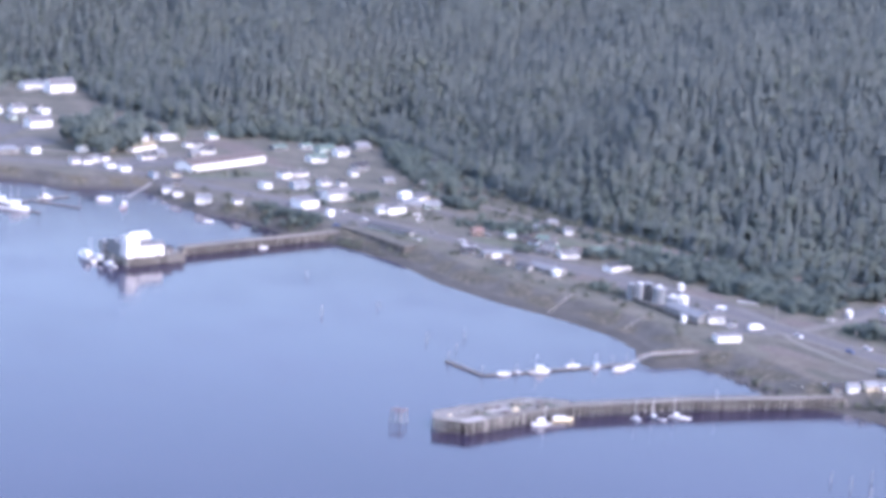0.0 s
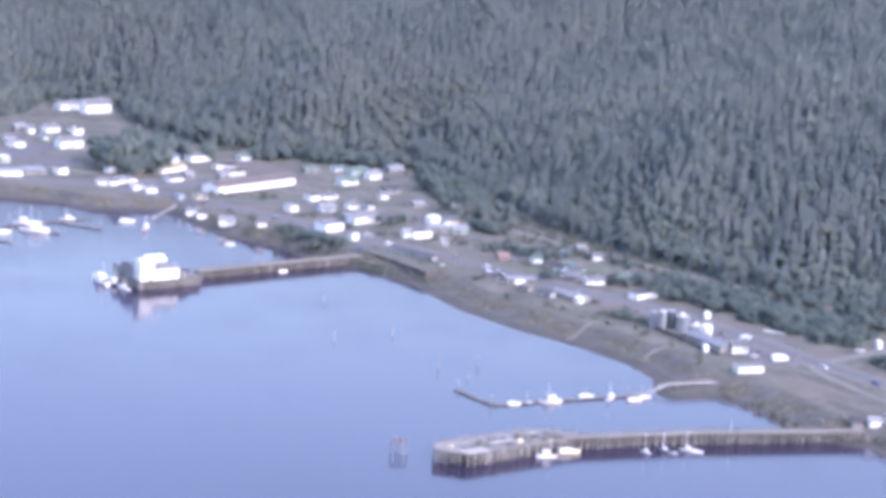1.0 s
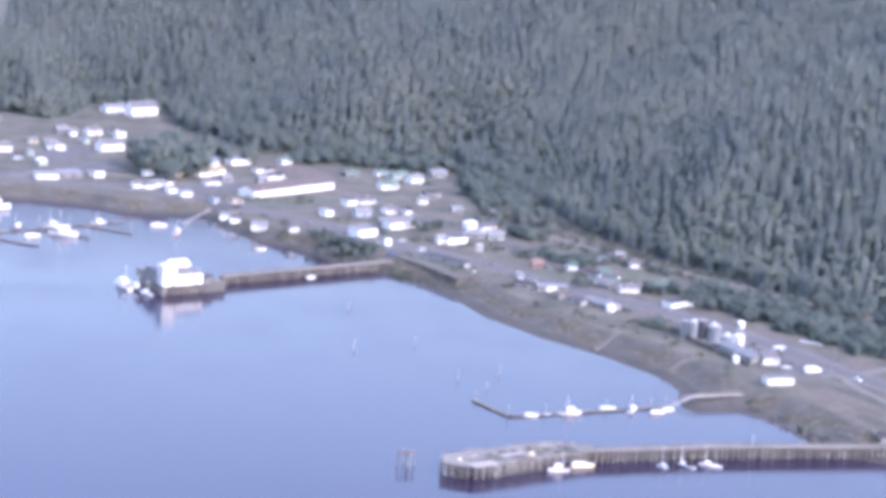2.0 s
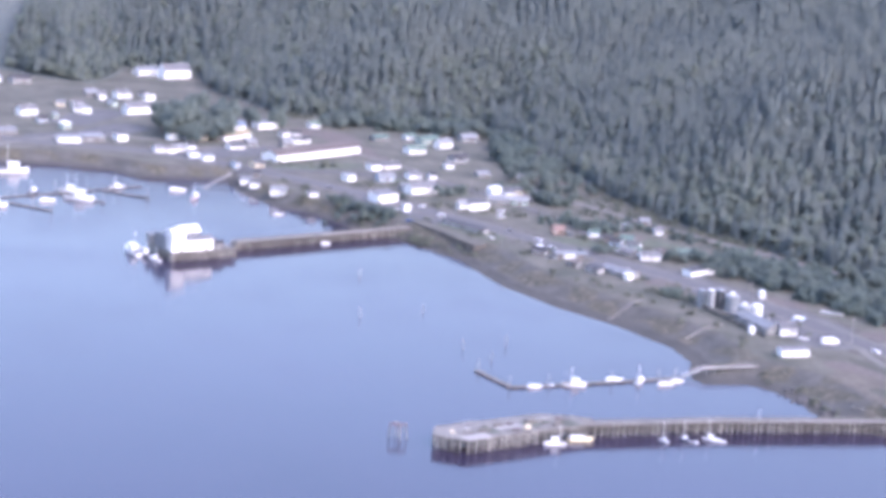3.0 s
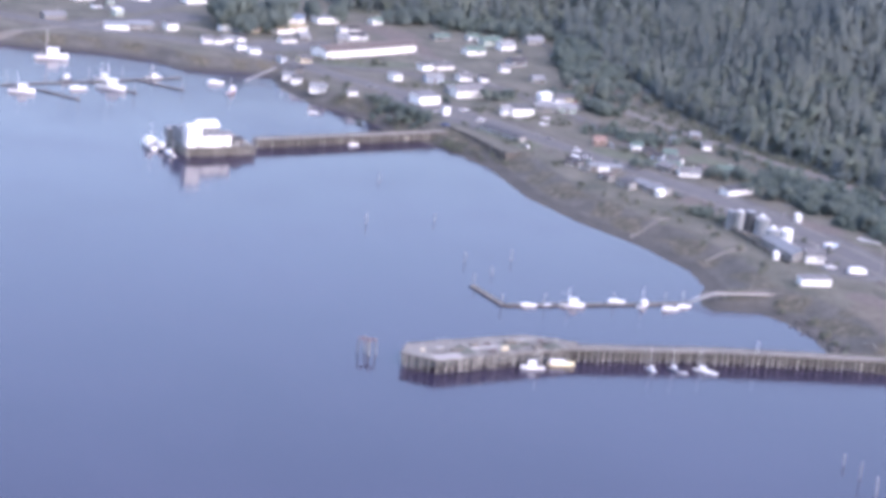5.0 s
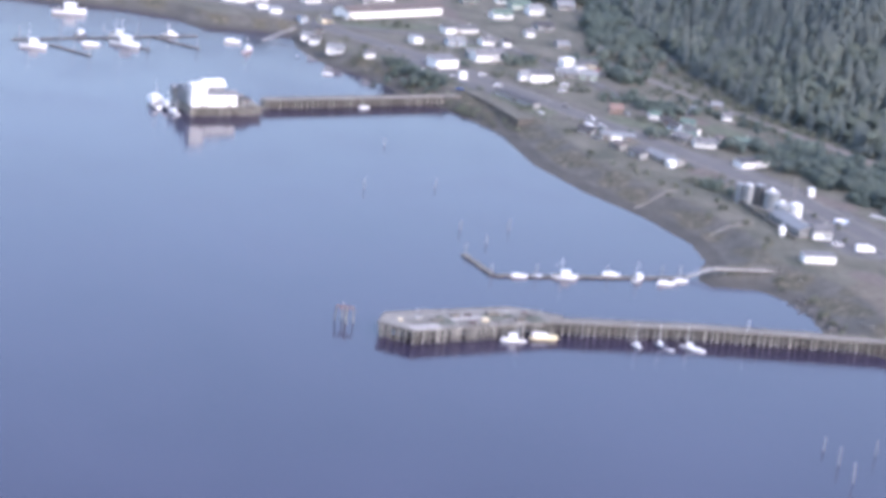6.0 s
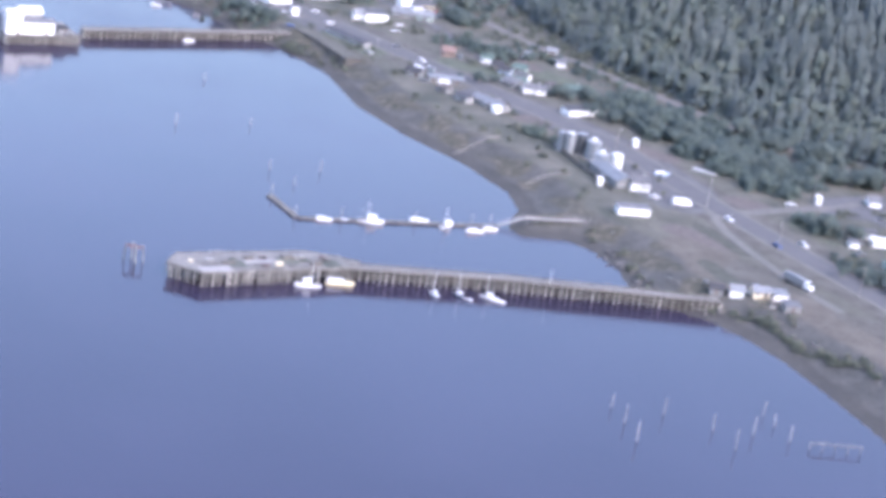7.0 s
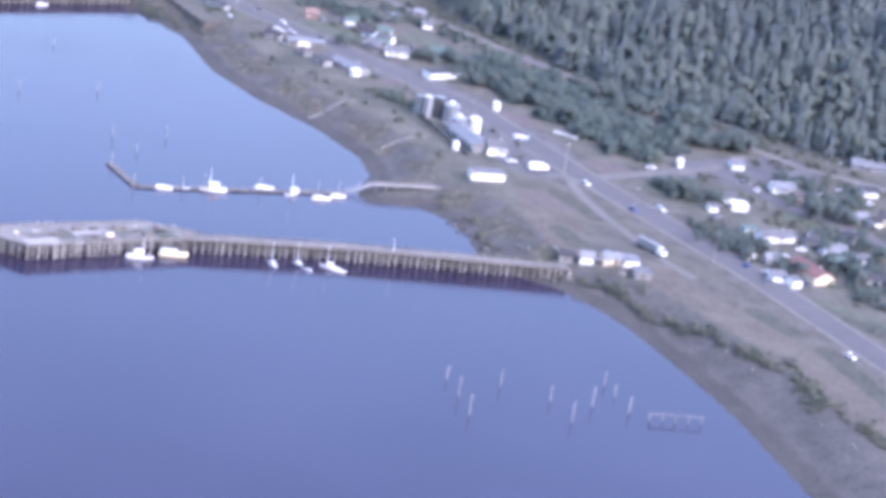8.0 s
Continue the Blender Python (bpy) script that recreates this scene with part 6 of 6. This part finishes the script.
def woods():
    """Spruce and hemlock on the hill, with broadleaf trees thick along its foot."""
    gx, gy = np.meshgrid(np.arange(-330, 760, 4.7), np.arange(930, 2060, 4.7))
    x = gx.ravel() + rng.uniform(-2.5, 2.5, gx.size)
    y = gy.ravel() + rng.uniform(-2.5, 2.5, gx.size)
    e = beyond(WOODS, x, y)
    keep = (e > 5) & (e < 370) & (y > 1180 - 1.1 * x) & (y < 1960) & (x < 455)
    keep &= rng.uniform(0, 1, x.size) < 0.94
    x, y, e = x[keep], y[keep], e[keep]
    z = height(x, y) - 0.6
    patch = 0.5 + 0.5 * np.sin(x * 0.023 + 0.4) * np.sin(y * 0.026 - 0.9)
    fine = 0.5 + 0.5 * np.sin(x * 0.09 + 2.0 * np.sin(y * 0.05)) * np.sin(y * 0.11)
    leafy = rng.uniform(0, 1, x.size) < 0.07 + 0.75 * np.exp(-e / 42) + 0.18 * (patch > 0.75)
    tone = np.clip(rng.normal(0.3, 0.13, x.size) + 0.45 * patch + 0.55 * fine - 0.35, -0.15, 1.0)
    tone = np.where(rng.uniform(0, 1, x.size) < 0.05, rng.uniform(0.8, 1.15, x.size), tone)
    s = rng.uniform(0.7, 1.1, x.size) * (0.85 + 0.25 * fine)
    tall = rng.uniform(0.85, 1.15, x.size)
    turn = rng.uniform(0, 6.28, x.size)
    for name, protos, pick, mat, label in (("spruce_forest", SPRUCES, ~leafy, NEEDLES, "dense dark spruce forest on the steep hillside"),
                                           ("broadleaf_woods", ROUND, leafy, LEAVES, "grey-green broadleaf trees scattered through the hillside forest")):
        which = rng.integers(0, len(protos), x.size)
        rows = np.stack([x, y, z, s, turn, which, tone, tall], 1)[pick]
        merged(name, protos, rows.tolist(), mat, label, "forest")


woods()


def tree_from(name, crown_v, crown_f, crown_n, tall, mat, label, group, r=0.28):
    top = thing(name, pose(0, 0, 0), label, "tree", group)
    part("trunk", stem(tall, r), BARK, top, smooth=True)
    g = Geo()
    g.v, g.f = [tuple(p) for p in crown_v], [tuple(p) for p in crown_f]
    me = g.mesh("crown", mat, True)
    me.normals_split_custom_set_from_vertices(crown_n.astype(np.float32))
    me.attributes.new("tint", "FLOAT", "POINT").data.foreach_set("value", np.full(len(me.vertices), 0.25, np.float32))
    part("crown", me, None, top)
    return top


def alder(k):
    r = np.random.default_rng(30 + k)
    tall, wide = r.uniform(7, 10), r.uniform(5, 7)
    top = tree_from("alder_tree", *clumps(r, tall, wide, 160, 0.2, 0.65), tall * 0.75, LEAVES, "leafy green alder tree with a rounded uneven crown", "village trees", 0.2)
    for j in range(4):
        a = j * 1.6 + k
        part("limb", Geo().tube((0, 0, tall * 0.3), (math.cos(a) * wide * 0.35, math.sin(a) * wide * 0.35, tall * 0.65), 0.11, 0.04, 5), BARK, top)
    return top


def plant(master, x, y, scale=1.0, first=False):
    m = pose(x, y, ground_at(x, y) - 0.1, 0, 0, random.uniform(0, 360)) @ Matrix.Diagonal((scale, scale, scale * random.uniform(0.9, 1.15), 1))
    if first:
        master.matrix_world = m
        return master
    ob = copy_thing(master, m)
    ob.matrix_basis = m
    return ob


# spruces that stand along the edge of the woods
EDGE = [tree_from("spruce_tree", *SPRUCES[k], SPRUCES[k][0][:, 2].max(), NEEDLES, "tall dark green spruce at the edge of the woods", "edge spruces") for k in range(5)]
used = set()
for (ax, ay), (bx, by) in zip(WOODS[7:20], WOODS[8:21]):
    n = int(math.hypot(bx - ax, by - ay) / 6.5)
    for k in range(n):
        t = (k + random.random()) / n
        l = math.hypot(bx - ax, by - ay)
        o = random.uniform(-1, 8)
        x, y = ax + (bx - ax) * t - (by - ay) / l * o, ay + (by - ay) * t + (bx - ax) / l * o
        i = random.randrange(5)
        plant(EDGE[i], x, y, random.uniform(0.45, 0.95), i not in used)
        used.add(i)

ALDERS = [alder(k) for k in range(5)]
used = set()
GROVES = [((-160, 1374), 24, 30, 26, 2.0), ((254, 928), 13, 8, 9, 0.75), ((264, 870), 16, 14, 14, 0.6), ((185, 1040), 16, 7, 14, 0.8), ((211, 1018), 18, 8, 16, 0.85),
          ((236, 1012), 18, 8, 16, 0.9), ((262, 1014), 16, 8, 14, 0.9), ((160, 1060), 16, 8, 10, 0.75), ((306, 935), 20, 14, 10, 0.8), ((313, 895), 18, 14, 9, 0.7),
          ((312, 862), 16, 12, 10, 0.65), ((280, 852), 14, 8, 8, 0.55), ((-40, 1150), 20, 6, 12, 0.6), ((15, 1224), 18, 8, 7, 0.6)]
GROVES += [((68, 1219), 18, 10, 10, 0.7), ((102, 1155), 22, 10, 10, 0.65), ((-55, 1447), 55, 12, 10, 1.2), ((18, 1447), 28, 12, 10, 1.2), ((-127, 1430), 24, 14, 10, 1.2),
           ((146, 1088), 18, 9, 10, 0.7), ((92, 1090), 12, 6, 5, 0.5), ((336, 800), 18, 8, 8, 0.6), ((60, 1300), 20, 25, 10, 0.9),
           ((85, 1262), 16, 20, 10, 0.9), ((232, 1060), 14, 5, 12, 1.1), ((258, 1040), 14, 5, 12, 1.15), ((282, 1016), 12, 5, 9, 1.0)]
THICKETS = [((300, 912), 20, 12, 40), ((316, 880), 16, 14, 40), ((268, 868), 18, 12, 30), ((300, 850), 14, 8, 25), ((118, 1012), 10, 7, 20), ((132, 1003), 8, 8, 20), ((316, 826), 14, 5, 18), ((277, 728), 4, 14, 40), ((330, 955), 26, 10, 40), ((15, 1185), 26, 10, 30), ((60, 1180), 20, 14, 30), ((-30, 1240), 24, 8, 25), ((95, 1130), 18, 10, 25), ((-80, 1290), 26, 10, 30), ((130, 1108), 16, 10, 25), ((30, 1245), 20, 10, 25), ((292, 868), 16, 8, 40), ((255, 885), 6, 12, 25)]
for (cx, cy), rx, ry, count, size in GROVES:
    for _ in range(count):
        i = random.randrange(5)
        a, q = random.uniform(0, 6.28), math.sqrt(random.random())
        plant(ALDERS[i], cx + rx * q * math.cos(a), cy + ry * q * math.sin(a), size * random.uniform(0.7, 1.25), i not in used)
        used.add(i)


def tall_brush():
    """Head-high alder and willow brush filling the uncut ground between road and woods and the backs of the yards."""
    r = np.random.default_rng(21)
    protos = [clumps(r, 5.0, 4.2, 26, 0.0, 0.8) for _ in range(8)]
    areas = (([(148, 1100), (168, 1054), (184, 1014), (198, 1002), (216, 976), (233, 966), (247, 984), (268, 1012), (250, 1024), (229, 1044), (214, 1074), (196, 1092), (172, 1112)], 0.085, 1.0),
             ([(247, 893), (258, 900), (272, 872), (266, 858), (254, 872)], 0.1, 0.7), ([(296, 985), (330, 975), (334, 925), (306, 940), (290, 972)], 0.045, 0.8),
             ([(300, 900), (322, 888), (326, 848), (306, 852), (298, 872)], 0.07, 0.7), ([(238, 948), (252, 948), (260, 930), (250, 918), (238, 928)], 0.06, 0.9),
             ([(-58, 1192), (-40, 1178), (-20, 1146), (-30, 1140), (-60, 1172)], 0.07, 0.8), ([(-36, 1214), (-12, 1200), (-20, 1188), (-42, 1200)], 0.06, 0.6),
             ([(60, 1160), (84, 1180), (112, 1150), (100, 1138), (80, 1150)], 0.06, 0.9), ([(30, 1262), (70, 1262), (88, 1220), (70, 1206), (60, 1240)], 0.05, 1.0),
             ([(-60, 1460), (30, 1482), (64, 1400), (92, 1330), (70, 1300), (44, 1330), (40, 1440), (-50, 1440)], 0.04, 1.4), ([(291, 811), (308, 799), (306, 796), (290, 807)], 0.25, 0.4), ([(300, 846), (330, 850), (335, 825), (318, 818), (302, 832)], 0.06, 0.6), ([(120, 1020), (138, 1004), (134, 992), (116, 1006)], 0.09, 0.6),
             ([(64, 1102), (84, 1084), (80, 1070), (58, 1090)], 0.02, 0.6), ([(110, 1192), (150, 1150), (180, 1112), (170, 1106), (140, 1138), (104, 1180)], 0.03, 0.7))
    rows = []
    for ring, dense, size in areas:
        xs, ys = [q[0] for q in ring], [q[1] for q in ring]
        for _ in range(int((max(xs) - min(xs)) * (max(ys) - min(ys)) * dense)):
            x, y = r.uniform(min(xs), max(xs)), r.uniform(min(ys), max(ys))
            gap = math.sin(x * 0.21 + 1.0) * math.sin(y * 0.17 + 0.4)
            if inside(ring, x, y) and gap > -0.55:
                rows.append((x, y, size * r.uniform(0.55, 1.2) * (1 + 0.25 * gap)))
    xy = np.array(rows)
    free = (to_line(MAIN_ROAD, xy[:, 0], xy[:, 1]) > 9) & (to_line(UPPER_ROAD, xy[:, 0], xy[:, 1]) > 6) & (to_line(BACK_STREET, xy[:, 0], xy[:, 1]) > 7) & (to_line(CROSS_STREET, xy[:, 0], xy[:, 1]) > 6)
    for x, y, w, d, *_ in HOUSE_ROWS:
        free &= np.hypot(xy[:, 0] - x, xy[:, 1] - y) > 1.2 + 0.5 * max(w, d)
    xy = xy[free]
    n = len(xy)
    merged("thicket", protos, list(zip(xy[:, 0], xy[:, 1], height(xy[:, 0], xy[:, 1]) - 0.2, xy[:, 2], r.uniform(0, 6.28, n), r.integers(0, 8, n), np.clip(r.normal(0.3, 0.25, n), -0.1, 0.9), r.uniform(0.75, 1.15, n))),
           THICKET, "head-high green alder brush between the roads and yards", "brush")


BANK = [(160, 868), (168, 850), (176, 826), (200, 815), (216, 811), (227, 789), (237, 781), (248, 773), (262, 753), (273, 745), (279, 728), (287, 713), (297, 695), (318, 640)]


def brush():
    """Low scrub along the bank above the beach and between the roads."""
    r = np.random.default_rng(9)
    protos = [clumps(r, 1.8, 2.4, 15, 0.0, 0.48) for _ in range(6)]
    rows = []
    for line, off, spread, step in ((BANK[3:], 0, 1.4, 0.8), (BANK[3:], 3, 2.5, 3.0), (BANK[:4], 0, 2.0, 3.5), ([(-12.0, 1121.1), (-0.5, 1099.0), (10.9, 1080.6), (19.4, 1062.2)], 0, 2.2, 0.22), (COAST[8:20], 32, 4, 5.0), (COAST[9:14], 9, 3, 1.6), (UPPER_ROAD, -9, 6, 1.0), (UPPER_ROAD, 8, 3, 1.5),
                                    (WOODS[9:19], -4, 5, 1.2), (MAIN_ROAD[5:9], -14, 4, 6.0), (BACK_STREET, 9, 4, 1.5), (BACK_STREET, -10, 5, 1.5)):
        for (ax, ay), (bx, by) in zip(line, line[1:]):
            l = math.hypot(bx - ax, by - ay)
            for _ in range(int(l / step)):
                t, o = r.random(), off + r.normal() * spread
                x, y = ax + (bx - ax) * t - (by - ay) / l * o, ay + (by - ay) * t + (bx - ax) / l * o
                rows.append((x, y))
    for (cx, cy), rx, ry, count in THICKETS:
        for _ in range(count):
            a, q = r.uniform(0, 6.28), math.sqrt(r.random())
            rows.append((cx + rx * q * math.cos(a), cy + ry * q * math.sin(a)))
    xy = np.array(rows)
    free = (to_line(MAIN_ROAD, *xy.T) > 7) & (to_line(UPPER_ROAD, *xy.T) > 5) & (to_line(BACK_STREET, *xy.T) > 6) & (to_line(CROSS_STREET, *xy.T) > 5) & (beyond(COAST, *xy.T) > 4)
    clump = np.sin(xy[:, 0] * 0.5 + 1.1) * np.sin(xy[:, 1] * 0.43) + r.normal(size=len(xy)) * 0.5
    xy = xy[free & (clump > -0.35)]
    z = height(*xy.T)
    n = len(xy)
    merged("scrub", protos, list(zip(xy[:, 0], xy[:, 1], z, r.uniform(0.5, 1.4, n), r.uniform(0, 6.28, n), r.integers(0, 6, n), r.uniform(-0.1, 0.8, n), r.uniform(0.7, 1.1, n))),
           SCRUB, "low green scrub along the banks and roads", "scrub")


brush()
tall_brush()


# ---- rocks and driftwood on the shore ----
def rock_mesh(seed):
    r = random.Random(seed)
    bm = bmesh.new()
    bmesh.ops.create_icosphere(bm, subdivisions=2, radius=1)
    for v in bm.verts:
        v.co *= 1 + 0.35 * noise.noise(v.co * 1.3 + Vector((seed * 3.1, 0, 0)))
        v.co.z *= 0.65
    me = bpy.data.meshes.new("rock")
    bm.to_mesh(me)
    bm.free()
    me.materials.append(ROCK)
    return me


ROCKS = [rock_mesh(k) for k in range(5)]
for k in range(80):
    t = random.random()
    i = min(int(t * 3), 2)
    (ax, ay), (bx, by) = BANK[i], BANK[i + 1]
    u = random.random()
    x, y = ax + (bx - ax) * u + random.gauss(-2, 2.2), ay + (by - ay) * u + random.gauss(0, 2.0)
    ob = new("rock", random.choice(ROCKS))
    s = random.uniform(0.5, 1.7)
    ob.matrix_world = pose(x, y, ground_at(x, y) + 0.1 * s, 0, 0, random.uniform(0, 360)) @ Matrix.Diagonal((s, s * random.uniform(0.7, 1.2), s, 1))
    tagged(ob, "dark boulder on the bank above the tide flat", "rock", "boulders on the bank")
for k in range(18):
    i = random.randrange(20, 33)
    (ax, ay), (bx, by) = COAST[i], COAST[i + 1]
    u, l = random.random(), math.hypot(bx - ax, by - ay)
    o = random.uniform(16, 26)
    x, y = ax + (bx - ax) * u - (by - ay) / l * o, ay + (by - ay) * u + (bx - ax) / l * o
    length = random.uniform(3, 7)
    ob = new("drift_log", Geo().tube((-length / 2, 0, 0), (length / 2, 0, 0), 0.2, 0.13, 7).mesh("drift_log", DRIFT, True))
    ob.matrix_world = pose(x, y, ground_at(x, y) + 0.22, 0, 0, math.degrees(math.atan2(by - ay, bx - ax)) + random.gauss(0, 25))
    tagged(ob, "bleached drift log lying on the upper beach", "log", "drift logs")
